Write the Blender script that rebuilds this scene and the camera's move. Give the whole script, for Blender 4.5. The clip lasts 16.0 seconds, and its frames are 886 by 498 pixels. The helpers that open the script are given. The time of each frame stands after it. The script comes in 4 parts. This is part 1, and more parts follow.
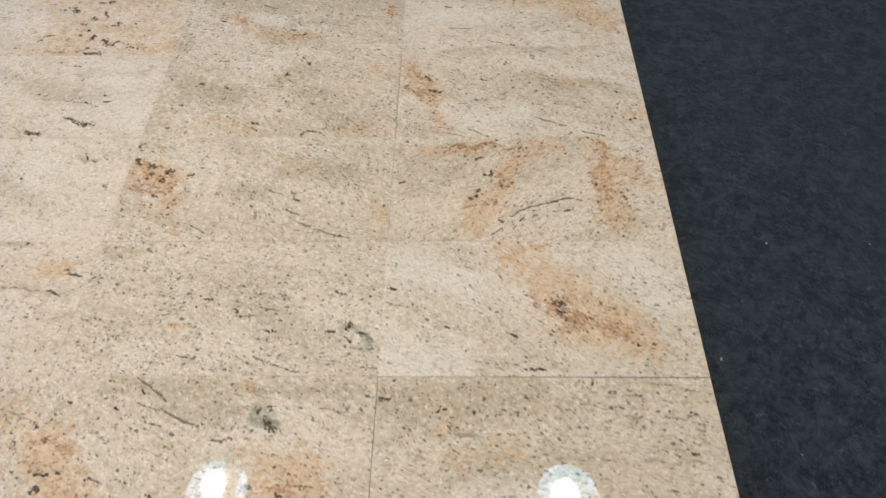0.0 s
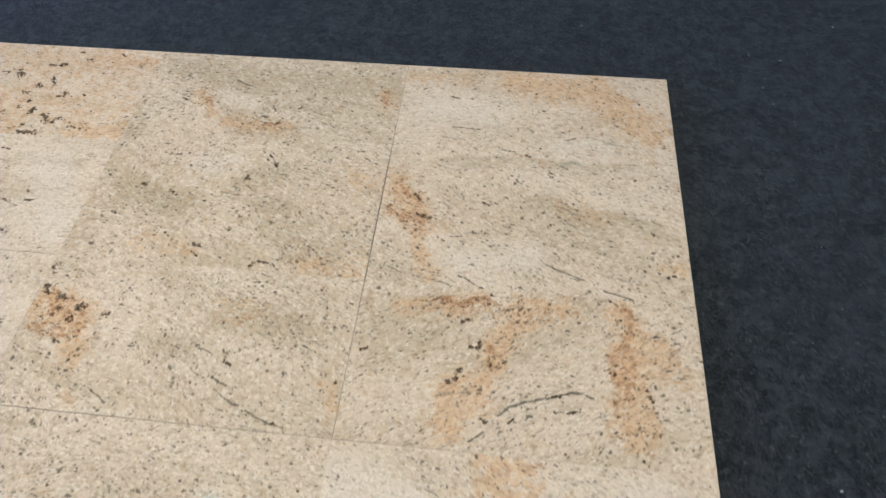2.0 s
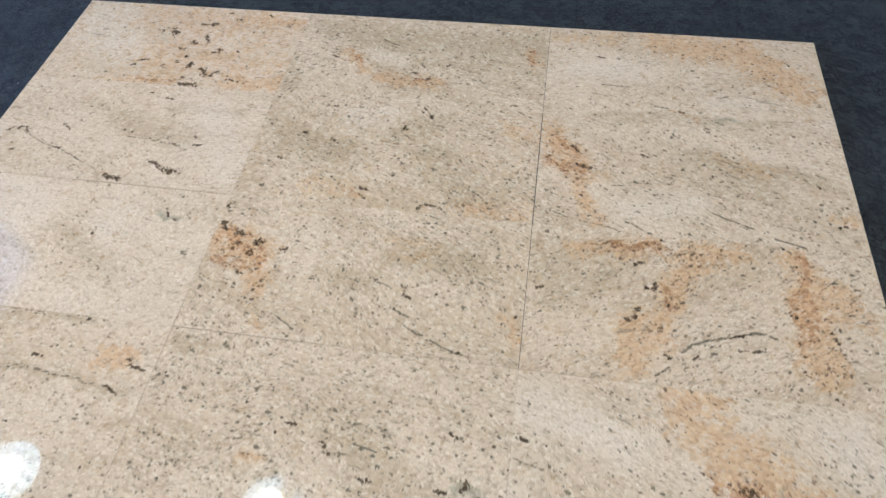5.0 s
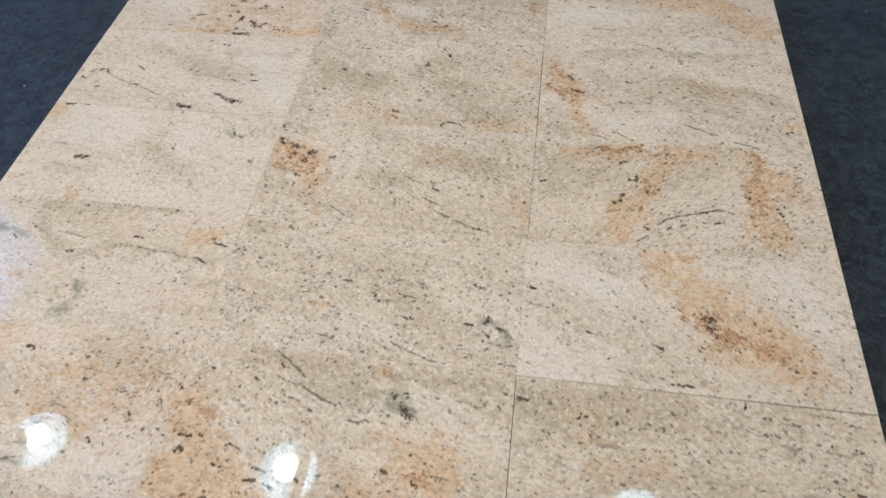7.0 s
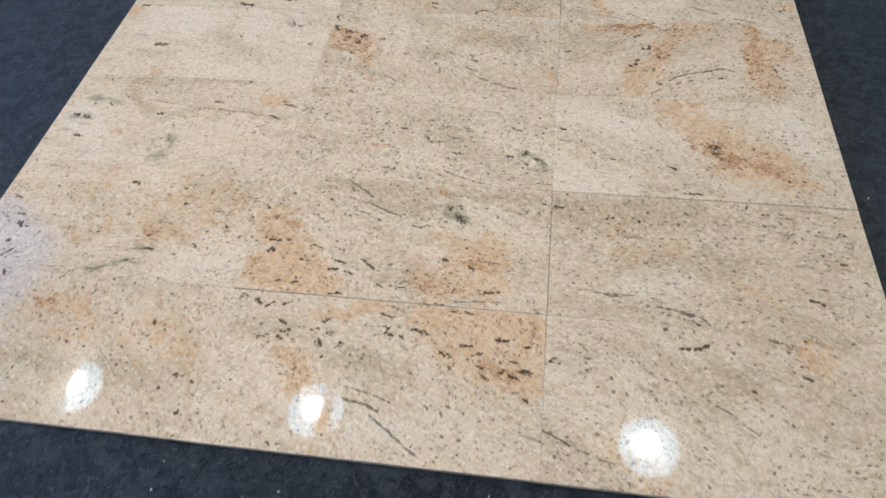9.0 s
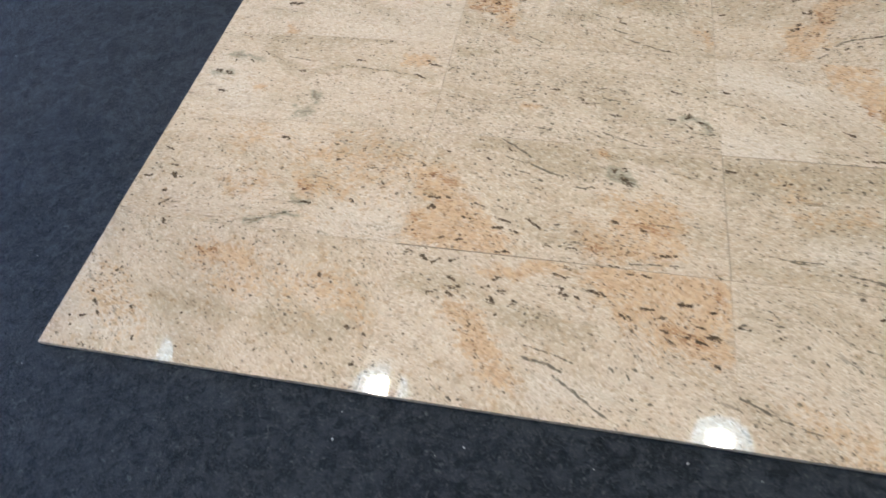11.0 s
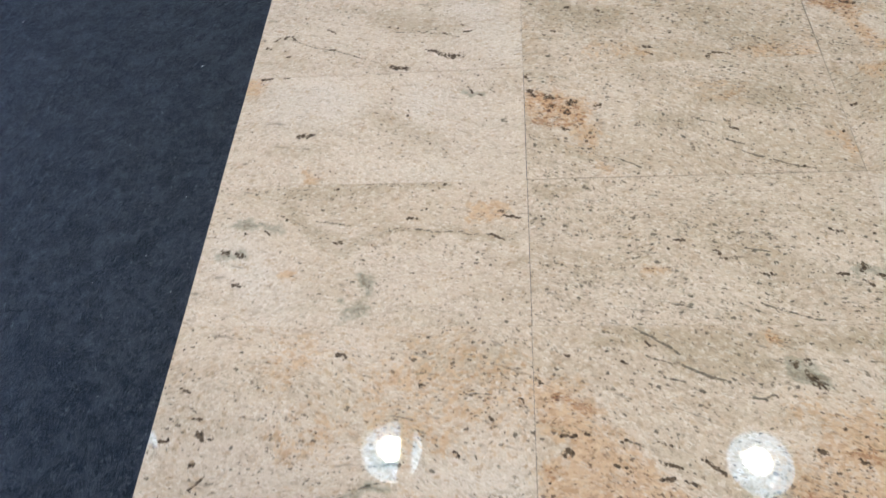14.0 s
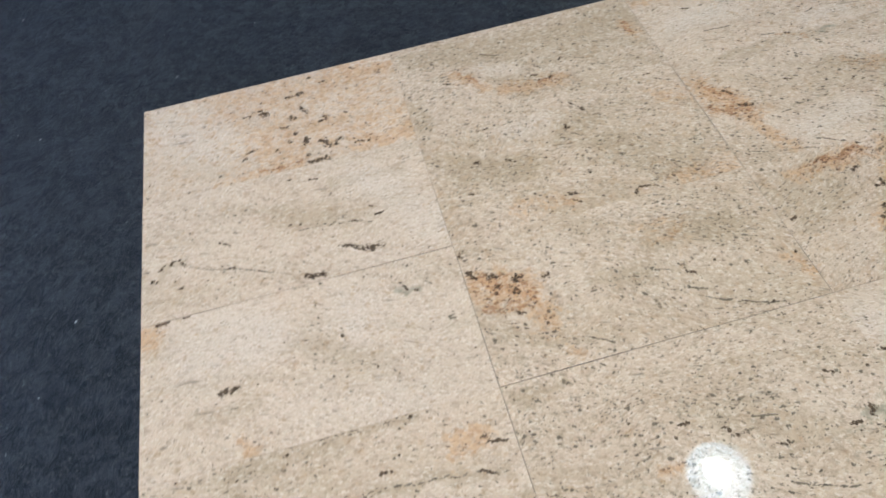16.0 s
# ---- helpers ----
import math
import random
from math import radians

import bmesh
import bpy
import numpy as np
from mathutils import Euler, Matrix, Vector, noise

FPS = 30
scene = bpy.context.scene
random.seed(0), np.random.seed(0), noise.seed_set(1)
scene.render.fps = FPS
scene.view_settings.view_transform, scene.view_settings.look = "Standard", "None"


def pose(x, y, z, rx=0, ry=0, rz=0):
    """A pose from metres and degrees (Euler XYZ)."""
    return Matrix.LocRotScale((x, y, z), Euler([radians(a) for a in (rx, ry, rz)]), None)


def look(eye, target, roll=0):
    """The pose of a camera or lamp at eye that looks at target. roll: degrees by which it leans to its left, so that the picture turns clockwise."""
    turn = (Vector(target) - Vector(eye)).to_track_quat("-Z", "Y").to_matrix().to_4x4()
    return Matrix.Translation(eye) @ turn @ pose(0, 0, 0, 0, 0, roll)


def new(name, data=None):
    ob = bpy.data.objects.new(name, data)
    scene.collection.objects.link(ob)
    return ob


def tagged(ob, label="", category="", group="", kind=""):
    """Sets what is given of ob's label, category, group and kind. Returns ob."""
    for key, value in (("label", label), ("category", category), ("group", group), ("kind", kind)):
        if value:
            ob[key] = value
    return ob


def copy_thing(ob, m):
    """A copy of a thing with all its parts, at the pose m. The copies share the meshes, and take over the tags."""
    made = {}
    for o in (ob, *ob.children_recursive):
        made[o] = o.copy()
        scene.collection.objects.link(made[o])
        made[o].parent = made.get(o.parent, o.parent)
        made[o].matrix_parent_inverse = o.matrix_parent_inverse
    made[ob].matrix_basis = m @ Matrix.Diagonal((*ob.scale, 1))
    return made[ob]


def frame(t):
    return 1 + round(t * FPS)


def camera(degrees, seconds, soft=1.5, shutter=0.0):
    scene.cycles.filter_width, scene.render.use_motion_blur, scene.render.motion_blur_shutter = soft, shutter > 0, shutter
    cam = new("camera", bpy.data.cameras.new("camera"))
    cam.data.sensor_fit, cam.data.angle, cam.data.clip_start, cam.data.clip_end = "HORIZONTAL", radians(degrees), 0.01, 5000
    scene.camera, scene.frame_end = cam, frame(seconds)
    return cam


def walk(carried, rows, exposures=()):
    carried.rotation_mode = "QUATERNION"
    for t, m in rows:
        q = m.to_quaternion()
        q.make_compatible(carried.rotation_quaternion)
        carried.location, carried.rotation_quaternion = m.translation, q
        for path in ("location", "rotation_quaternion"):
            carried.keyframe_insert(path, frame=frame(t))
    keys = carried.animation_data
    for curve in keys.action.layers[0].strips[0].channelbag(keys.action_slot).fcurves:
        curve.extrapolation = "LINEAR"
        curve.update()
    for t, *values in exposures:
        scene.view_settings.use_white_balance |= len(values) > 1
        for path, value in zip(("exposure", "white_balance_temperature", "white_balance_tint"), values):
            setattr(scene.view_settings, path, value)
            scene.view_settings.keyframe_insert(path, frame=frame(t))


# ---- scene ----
cam = camera(69.0, 16.0, soft=1.45, shutter=0.45)
PATH = [
    (0, (1.363, 0.128, 1.11), (1.326, 1.266, -0.535), -1.5),
    (0.5, (1.34, 0.231, 1.104), (1.293, 1.362, -0.545), -1.5),
    (1, (1.38, 0.341, 1.051), (1.316, 1.468, -0.6), -1.5),
    (1.5, (1.442, 0.478, 1.045), (1.336, 1.6, -0.607), -1.6),
    (2, (1.456, 0.603, 1.033), (1.303, 1.722, -0.618), -2.0),
    (2.5, (1.42, 0.699, 1.005), (1.239, 1.818, -0.643), -2.2),
    (3, (1.361, 0.747, 0.994), (1.157, 1.869, -0.65), -3.0),
    (3.5, (1.294, 0.728, 0.986), (1.073, 1.842, -0.661), -3.5),
    (4, (1.254, 0.651, 0.98), (1.022, 1.77, -0.662), -3.8),
    (4.5, (1.223, 0.559, 0.987), (0.986, 1.675, -0.656), -3.9),
    (4.7, (1.207, 0.516, 0.985), (0.964, 1.641, -0.65), -4.1),
    (6.8, (1.21, 0.154, 1.072), (0.97, 1.293, -0.554), -4.5),
    (7, (1.208, 0.116, 1.081), (0.97, 1.253, -0.547), -4.5),
    (7.5, (1.175, 0.003, 1.088), (0.939, 1.144, -0.538), -4.9),
    (8, (1.167, -0.109, 1.088), (0.935, 1.033, -0.538), -5.0),
    (8.2, (1.182, -0.152, 1.08), (0.948, 0.995, -0.542), -5.1),
    (10.3, (1.039, -0.451, 1.004), (0.763, 0.681, -0.621), -5.6),
    (10.5, (1.006, -0.456, 0.992), (0.712, 0.689, -0.621), -5.8),
    (11, (0.911, -0.377, 1.002), (0.568, 0.731, -0.628), -7.7),
    (11.5, (0.824, -0.32, 1.002), (0.458, 0.757, -0.644), -8.7),
    (12, (0.723, -0.263, 0.998), (0.392, 0.808, -0.659), -8.3),
    (12.5, (0.656, -0.193, 0.987), (0.357, 0.873, -0.678), -9.1),
    (13, (0.617, -0.071, 0.985), (0.342, 0.987, -0.69), -9.9),
    (13.5, (0.6, 0.068, 0.991), (0.338, 1.119, -0.69), -11.4),
    (14, (0.575, 0.149, 0.982), (0.37, 1.203, -0.706), -10.2),
    (14.5, (0.505, 0.25, 0.991), (0.386, 1.316, -0.697), -8.7),
    (15, (0.461, 0.354, 1.008), (0.431, 1.437, -0.672), -8.0),
    (15.5, (0.467, 0.444, 1.021), (0.535, 1.548, -0.646), -7.9),
    (16, (0.502, 0.512, 1.034), (0.642, 1.637, -0.613), -9.1),
]
walk(cam, [(t, look(eye, target, roll)) for t, eye, target, roll in PATH],
     exposures=[(0.0, 0.46, 6640, 9.5), (2.5, 0.48, 6660, 9.5), (4.5, 0.44, 6500, 10.5), (7.0, 0.40, 6370, 10.8), (8.2, 0.40, 6390, 10.8), (11.0, 0.42, 6720, 11), (12.5, 0.40, 6640, 11), (14.0, 0.38, 6430, 11.3), (16.0, 0.40, 6470, 11.3)])

# ---- light -------------------------------------------------------------------------------------
world = bpy.data.worlds.new("sky")
scene.world = world
world.use_nodes = True
sky = world.node_tree.nodes.new("ShaderNodeTexSky")
sky.sky_type = "NISHITA"
sky.sun_disc = False
sky.sun_elevation = radians(40)
sky.sun_rotation = radians(60)
world.node_tree.links.new(sky.outputs["Color"], world.node_tree.nodes["Background"].inputs["Color"])
world.node_tree.nodes["Background"].inputs["Strength"].default_value = 0.10

LAMP_CORE = 485.0
LAMP_RING = 5.8
FILL_WATTS = 640.0
HIGH_WATTS = 70.0


def area_lamp(name, size_x, size_y, watts, colour, m):
    data = bpy.data.lights.new(name, "AREA")
    data.shape = "RECTANGLE"
    data.size, data.size_y, data.energy, data.color = size_x, size_y, watts, colour
    ob = new(name, data)
    ob.matrix_world = m
    return ob


# ---- materials ---------------------------------------------------------------------------------
class Nodes:
    """A small builder for one material's node tree."""

    def __init__(self, name):
        self.mat = bpy.data.materials.new(name)
        self.mat.use_nodes = True
        self.tree = self.mat.node_tree
        self.bsdf = self.tree.nodes["Principled BSDF"]

    def put(self, socket, value):
        if isinstance(value, bpy.types.NodeSocket):
            self.tree.links.new(value, socket)
        elif isinstance(value, tuple) and socket.type == "RGBA" and len(value) == 3:
            socket.default_value = (*value, 1)
        else:
            socket.default_value = value

    def surface(self, **values):
        for key, value in values.items():
            self.put(self.bsdf.inputs[key.replace("_", " ")], value)

    def math(self, op, a, b=0.0, c=0.0, clamp=False):
        n = self.tree.nodes.new("ShaderNodeMath")
        n.operation, n.use_clamp = op, clamp
        for socket, value in zip(n.inputs, (a, b, c)):
            self.put(socket, value)
        return n.outputs[0]

    def stretch(self, vector, scale):
        n = self.tree.nodes.new("ShaderNodeVectorMath")
        n.operation = "MULTIPLY"
        self.put(n.inputs[0], vector)
        n.inputs[1].default_value = scale
        return n.outputs[0]

    def shift(self, vector, offset):
        n = self.tree.nodes.new("ShaderNodeVectorMath")
        n.operation = "ADD"
        self.put(n.inputs[0], vector)
        self.put(n.inputs[1], offset)
        return n.outputs[0]

    def noise(self, vector, scale, detail=2.0, rough=0.5, twist=0.0):
        n = self.tree.nodes.new("ShaderNodeTexNoise")
        self.put(n.inputs["Vector"], vector)
        n.inputs["Scale"].default_value, n.inputs["Detail"].default_value = scale, detail
        n.inputs["Roughness"].default_value, n.inputs["Distortion"].default_value = rough, twist
        return n.outputs["Fac"]

    def noise_colour(self, vector, scale):
        n = self.tree.nodes.new("ShaderNodeTexNoise")
        self.put(n.inputs["Vector"], vector)
        n.inputs["Scale"].default_value = scale
        return n.outputs["Color"]

    def cells(self, vector, scale, rnd=1.0):
        n = self.tree.nodes.new("ShaderNodeTexVoronoi")
        self.put(n.inputs["Vector"], vector)
        n.inputs["Scale"].default_value, n.inputs["Randomness"].default_value = scale, rnd
        s = self.tree.nodes.new("ShaderNodeSeparateColor")
        self.tree.links.new(n.outputs["Color"], s.inputs[0])
        return s.outputs[0], s.outputs[1], s.outputs[2]

    def seeds(self, vector, scale):
        """Scattered grains: distance from the middle of the nearest one, and two chances of its own."""
        n = self.tree.nodes.new("ShaderNodeTexVoronoi")
        self.put(n.inputs["Vector"], vector)
        n.inputs["Scale"].default_value = scale
        s = self.tree.nodes.new("ShaderNodeSeparateColor")
        self.tree.links.new(n.outputs["Color"], s.inputs[0])
        return n.outputs["Distance"], s.outputs[0], s.outputs[1]

    def step(self, value, low, high, to_low=0.0, to_high=1.0):
        n = self.tree.nodes.new("ShaderNodeMapRange")
        n.interpolation_type = "SMOOTHSTEP"
        for socket, v in zip(n.inputs, (value, low, high, to_low, to_high)):
            self.put(socket, v)
        return n.outputs[0]

    def mix(self, fac, a, b, kind="MIX"):
        n = self.tree.nodes.new("ShaderNodeMix")
        n.data_type, n.blend_type = "RGBA", kind
        self.put(n.inputs[0], fac)
        self.put(n.inputs[6], a)
        self.put(n.inputs[7], b)
        return n.outputs[2]

    def attribute(self, name, output="Fac"):
        n = self.tree.nodes.new("ShaderNodeAttribute")
        n.attribute_name = name
        return n.outputs[output]

    def place(self):
        return self.tree.nodes.new("ShaderNodeTexCoord").outputs["Object"]

    def chance(self):
        return self.tree.nodes.new("ShaderNodeObjectInfo").outputs["Random"]

    def bump(self, height, strength, distance):
        n = self.tree.nodes.new("ShaderNodeBump")
        n.inputs["Strength"].default_value, n.inputs["Distance"].default_value = strength, distance
        self.put(n.inputs["Height"], height)
        self.put(self.bsdf.inputs["Normal"], n.outputs[0])


def polished_granite():
    """Cream granite: felspar grains a few millimetres across, brown mica along the flow, orange grains in drifts, dark crystals."""
    n = Nodes("polished_granite")
    flow = n.attribute("flow", "Vector")
    ochre, rust, crystal = n.attribute("ochre"), n.attribute("rust"), n.attribute("crystal")
    stain, brown, pale = n.attribute("stain"), n.attribute("brown"), n.attribute("pale")
    vein, fine = n.attribute("vein"), n.attribute("fine")
    along = n.stretch(flow, (0.62, 1.0, 1.0))
    long = n.stretch(flow, (0.20, 1.0, 1.0))
    cloud = n.noise(n.stretch(flow, (0.5, 1.4, 1.0)), 6.5, 4.0, 0.55, 0.6)
    band = n.noise(n.stretch(flow, (0.16, 1.0, 1.0)), 17.0, 4.0, 0.6, 0.4)
    blotch = n.noise(flow, 42.0, 3.0, 0.6)
    grain = n.noise(along, 330.0, 3.0, 0.65)
    where = n.noise(flow, 10.0, 2.0, 0.6)
    wobble = n.stretch(n.noise_colour(flow, 260.0), (0.006, 0.006, 0.0))
    ragged = n.shift(along, wobble)
    cell_a, cell_b, cell_c = n.cells(ragged, 215.0)
    small_a, small_b, small_c = n.cells(ragged, 400.0)
    # felspar and quartz, drifting in tone over a hand's width
    base = n.mix(n.step(cloud, 0.30, 0.70), (0.538, 0.418, 0.301), (0.622, 0.499, 0.378))
    base = n.mix(n.math("MULTIPLY", n.step(band, 0.46, 0.66), 0.45), base, (0.475, 0.371, 0.254))
    base = n.mix(n.math("MULTIPLY", n.step(blotch, 0.48, 0.68), 0.30), base, (0.56, 0.42, 0.295))
    base = n.mix(n.math("MULTIPLY", n.step(n.math("ADD", brown, n.math("SUBTRACT", band, 0.5)), 0.0, 1.1), 0.55), base, (0.398, 0.303, 0.192))
    base = n.mix(n.math("MULTIPLY", pale, 0.55), base, (0.655, 0.560, 0.458))
    # every grain has its own tone
    base = n.mix(n.step(cell_a, 0.0, 0.42, 0.42, 0.0), base, n.mix(1.0, base, (0.60, 0.57, 0.53), "MULTIPLY"))
    base = n.mix(n.step(cell_c, 0.74, 0.93, 0.0, 0.32), base, (0.76, 0.67, 0.54))
    base = n.mix(n.step(small_a, 0.10, 0.34, 0.24, 0.0), base, n.mix(1.0, base, (0.55, 0.50, 0.44), "MULTIPLY"))
    base = n.mix(n.step(grain, 0.40, 0.70, 0.0, 0.20), base, n.mix(1.0, base, (0.46, 0.41, 0.36), "MULTIPLY"))
    base = n.mix(n.step(small_c, 0.90, 0.97, 0.0, 0.22), base, (0.82, 0.74, 0.61))
    # peach and rust: a faint tint, then grain by grain
    blur = n.math("MULTIPLY_ADD", n.math("SUBTRACT", blotch, 0.5), 1.7, n.math("MULTIPLY", n.math("SUBTRACT", n.noise(flow, 110.0, 3.0, 0.6), 0.5), 1.2))
    tint = n.step(n.math("ADD", ochre, blur), 0.05, 0.95)
    base = n.mix(n.math("MULTIPLY", tint, 0.24), base, (0.550, 0.355, 0.205))
    warm = n.step(n.math("SUBTRACT", n.math("MULTIPLY_ADD", ochre, 0.95, blur), n.math("MULTIPLY_ADD", cell_b, 0.9, 0.08)), -0.15, 0.35)
    base = n.mix(n.math("MULTIPLY", warm, 0.56), base, n.mix(cell_a, (0.415, 0.225, 0.100), (0.620, 0.402, 0.225)))
    hot = n.step(n.math("SUBTRACT", n.math("ADD", rust, n.math("MULTIPLY", blur, 0.8)), n.math("MULTIPLY_ADD", cell_c, 0.8, 0.06)), -0.06, 0.50)
    base = n.mix(n.math("MULTIPLY", hot, 0.62), base, n.mix(cell_a, (0.270, 0.120, 0.050), (0.520, 0.290, 0.140)))
    # brown mica flakes along the flow
    thick = n.noise(n.stretch(flow, (0.4, 1.0, 1.0)), 13.0, 3.0, 0.6)
    more = n.math("ADD", n.math("MULTIPLY", fine, 0.085), n.math("MULTIPLY", n.math("ADD", n.math("ADD", brown, ochre), n.math("ADD", rust, rust)), 0.022))
    more = n.math("SUBTRACT", more, n.math("MULTIPLY", pale, 0.03))
    redder = n.math("MULTIPLY", n.math("ADD", ochre, n.math("ADD", rust, rust)), 0.55, clamp=True)
    flake = n.mix(redder, (0.235, 0.188, 0.126), (0.25, 0.115, 0.055))
    for scale, start, amount in ((190.0, 0.750, 0.36), (100.0, 0.785, 0.46)):
        mica = n.noise(along, scale, 2.5, 0.6, 0.4)
        need = n.math("SUBTRACT", n.math("MULTIPLY_ADD", thick, -0.20, start), more)
        mica = n.step(n.math("SUBTRACT", mica, need), -0.015, 0.06)
        base = n.mix(n.math("MULTIPLY", mica, amount), base, flake)
    # thin dark dashes
    dash = n.noise(long, 105.0, 2.0, 0.55, 0.2)
    limit = n.math("SUBTRACT", n.math("MULTIPLY_ADD", where, -0.26, 0.835), n.math("MULTIPLY", fine, 0.05))
    dash = n.step(n.math("SUBTRACT", dash, limit), -0.008, 0.035)
    base = n.mix(n.math("MULTIPLY", dash, 0.40), base, (0.100, 0.082, 0.060))
    # single dark grains in three sizes, more of them where the stone is speckled or rusty
    crowd = n.math("ADD", n.math("MULTIPLY_ADD", fine, 0.40, 0.0), n.math("MULTIPLY", n.math("ADD", n.math("ADD", rust, rust), ochre), 0.16))
    crowd = n.math("MULTIPLY", crowd, n.step(where, 0.30, 0.66, 0.45, 1.5))
    drawn = n.shift(n.stretch(flow, (0.64, 1.0, 1.0)), n.stretch(n.noise_colour(flow, 190.0), (0.008, 0.009, 0.0)))
    dark = n.mix(redder, (0.088, 0.073, 0.050), (0.090, 0.042, 0.022))
    for scale, share, reach, amount in ((75.0, 0.15, 0.22, 0.78), (122.0, 0.76, 0.31, 0.80), (205.0, 1.10, 0.37, 0.66)):
        far, pick, size = n.seeds(drawn, scale)
        far = n.math("SUBTRACT", far, n.math("MULTIPLY_ADD", size, reach * 0.8, reach * 0.4))
        speck = n.math("MULTIPLY", n.step(far, -0.09, 0.05, 1.0, 0.0), n.step(n.math("SUBTRACT", n.math("MULTIPLY", crowd, share), pick), -0.01, 0.01))
        base = n.mix(n.math("MULTIPLY", speck, amount), base, dark)
    # grey green stains, veins and the single dark crystals
    soft = n.step(n.math("SUBTRACT", n.math("ADD", stain, blur), n.math("MULTIPLY", cell_b, 0.45)), -0.05, 0.65)
    base = n.mix(n.math("MULTIPLY", soft, 0.66), base, n.mix(n.step(n.math("MULTIPLY_ADD", blur, 0.5, stain), 0.78, 1.2), n.mix(cell_a, (0.230, 0.215, 0.150), (0.350, 0.320, 0.240)), (0.060, 0.062, 0.036)))
    torn = n.math("MULTIPLY_ADD", n.math("SUBTRACT", n.noise(along, 170.0, 3.0, 0.6), 0.5), 1.1, n.math("MULTIPLY", n.math("SUBTRACT", cell_b, 0.5), 0.35))
    line = n.step(n.math("ADD", vein, torn), 0.58, 0.88)
    base = n.mix(n.math("MULTIPLY", line, 0.80), base, (0.082, 0.070, 0.048))
    rag = n.math("MULTIPLY_ADD", n.math("SUBTRACT", small_b, 0.5), 0.40, n.math("MULTIPLY", n.math("SUBTRACT", n.noise(flow, 150.0, 3.0, 0.6), 0.5), 1.9))
    rag = n.math("ADD", rag, n.math("MULTIPLY", n.math("SUBTRACT", cell_b, 0.5), 0.62))
    hard = n.step(n.math("ADD", crystal, rag), 0.50, 0.72)
    base = n.mix(n.math("MULTIPLY", hard, 0.94), base, n.mix(small_c, (0.028, 0.018, 0.010), (0.115, 0.076, 0.042)))
    n.surface(Base_Color=base, Roughness=n.step(cloud, 0.3, 0.7, 0.022, 0.034), IOR=1.50)
    n.bump(n.noise(flow, 24.0, 1.0), 0.04, 0.0006)
    return n.mat


def sawn_granite():
    """The raw sawn sides and back of a tile, dusty and darker."""
    n = Nodes("sawn_granite")
    p = n.place()
    dirt = n.noise(p, 60.0, 3.0, 0.6)
    speck = n.noise(p, 420.0, 2.0, 0.6)
    base = n.mix(n.step(dirt, 0.35, 0.65), (0.34, 0.265, 0.185), (0.52, 0.41, 0.29))
    base = n.mix(n.step(speck, 0.55, 0.70, 0.0, 0.6), base, (0.09, 0.08, 0.06))
    n.surface(Base_Color=base, Roughness=0.85)
    n.bump(speck, 0.4, 0.0004)
    return n.mat


def felt_carpet():
    """Charcoal needle-felt exhibition carpet with a faint blue cast and tangled lighter fibres."""
    n = Nodes("felt_carpet")
    p = n.place()
    wide = n.noise(p, 2.2, 3.0, 0.6)
    tuft = n.math("MULTIPLY_ADD", n.noise(p, 44.0, 4.0, 0.70, 0.8), 0.66, n.math("MULTIPLY", n.noise(p, 17.0, 3.0, 0.6, 0.8), 0.34))
    fibre = n.noise(n.stretch(p, (1.0, 0.35, 1.0)), 420.0, 3.0, 0.7)
    curl = n.noise(p, 75.0, 4.0, 0.72, 2.2)
    fluff = n.noise(p, 140.0, 3.0, 0.7, 1.4)
    base = n.mix(n.step(tuft, 0.40, 0.61), (0.0016, 0.0020, 0.0027), (0.026, 0.030, 0.035))
    base = n.mix(n.step(wide, 0.35, 0.65, 0.0, 0.25), base, (0.017, 0.019, 0.026))
    base = n.mix(n.step(fluff, 0.52, 0.70, 0.0, 0.55), base, (0.056, 0.061, 0.066))
    base = n.mix(n.step(curl, 0.56, 0.67, 0.0, 0.80), base, (0.080, 0.086, 0.088))
    base = n.mix(n.step(n.noise(p, 36.0, 4.0, 0.7, 1.0), 0.54, 0.66, 0.0, 0.85), base, (0.0016, 0.002, 0.0026))
    base = n.mix(n.step(fibre, 0.54, 0.74, 0.0, 0.36), base, (0.050, 0.053, 0.057))
    n.surface(Base_Color=base, Roughness=0.7, Specular_IOR_Level=0.16)
    n.surface(Sheen_Weight=0.085, Sheen_Roughness=0.5, Sheen_Tint=(0.72, 0.84, 1.0))
    n.bump(n.math("ADD", n.math("MULTIPLY", fibre, 0.5), n.math("MULTIPLY_ADD", curl, 0.6, tuft)), 1.0, 0.006)
    return n.mat


def plain(name, colour, rough, metal=0.0, spread=0.06, scale=9.0):
    """Paint or metal with faint stains at two scales."""
    n = Nodes(name)
    p = n.place()
    dirt = n.math("ADD", n.noise(p, scale, 4.0, 0.6), n.math("MULTIPLY", n.noise(p, scale * 14, 3.0, 0.6), 0.5))
    dark = tuple(c * (1 - 3 * spread) for c in colour)
    n.surface(Base_Color=n.mix(n.step(dirt, 0.45, 1.05), dark, colour), Metallic=metal)
    n.surface(Roughness=n.step(dirt, 0.4, 1.1, rough * 0.85, min(1.0, rough * 1.15)))
    return n.mat


def glowing(name, colour, strength):
    n = Nodes(name)
    n.surface(Base_Color=(0.8, 0.8, 0.8), Emission_Color=colour, Emission_Strength=strength, Roughness=0.4)
    return n.mat


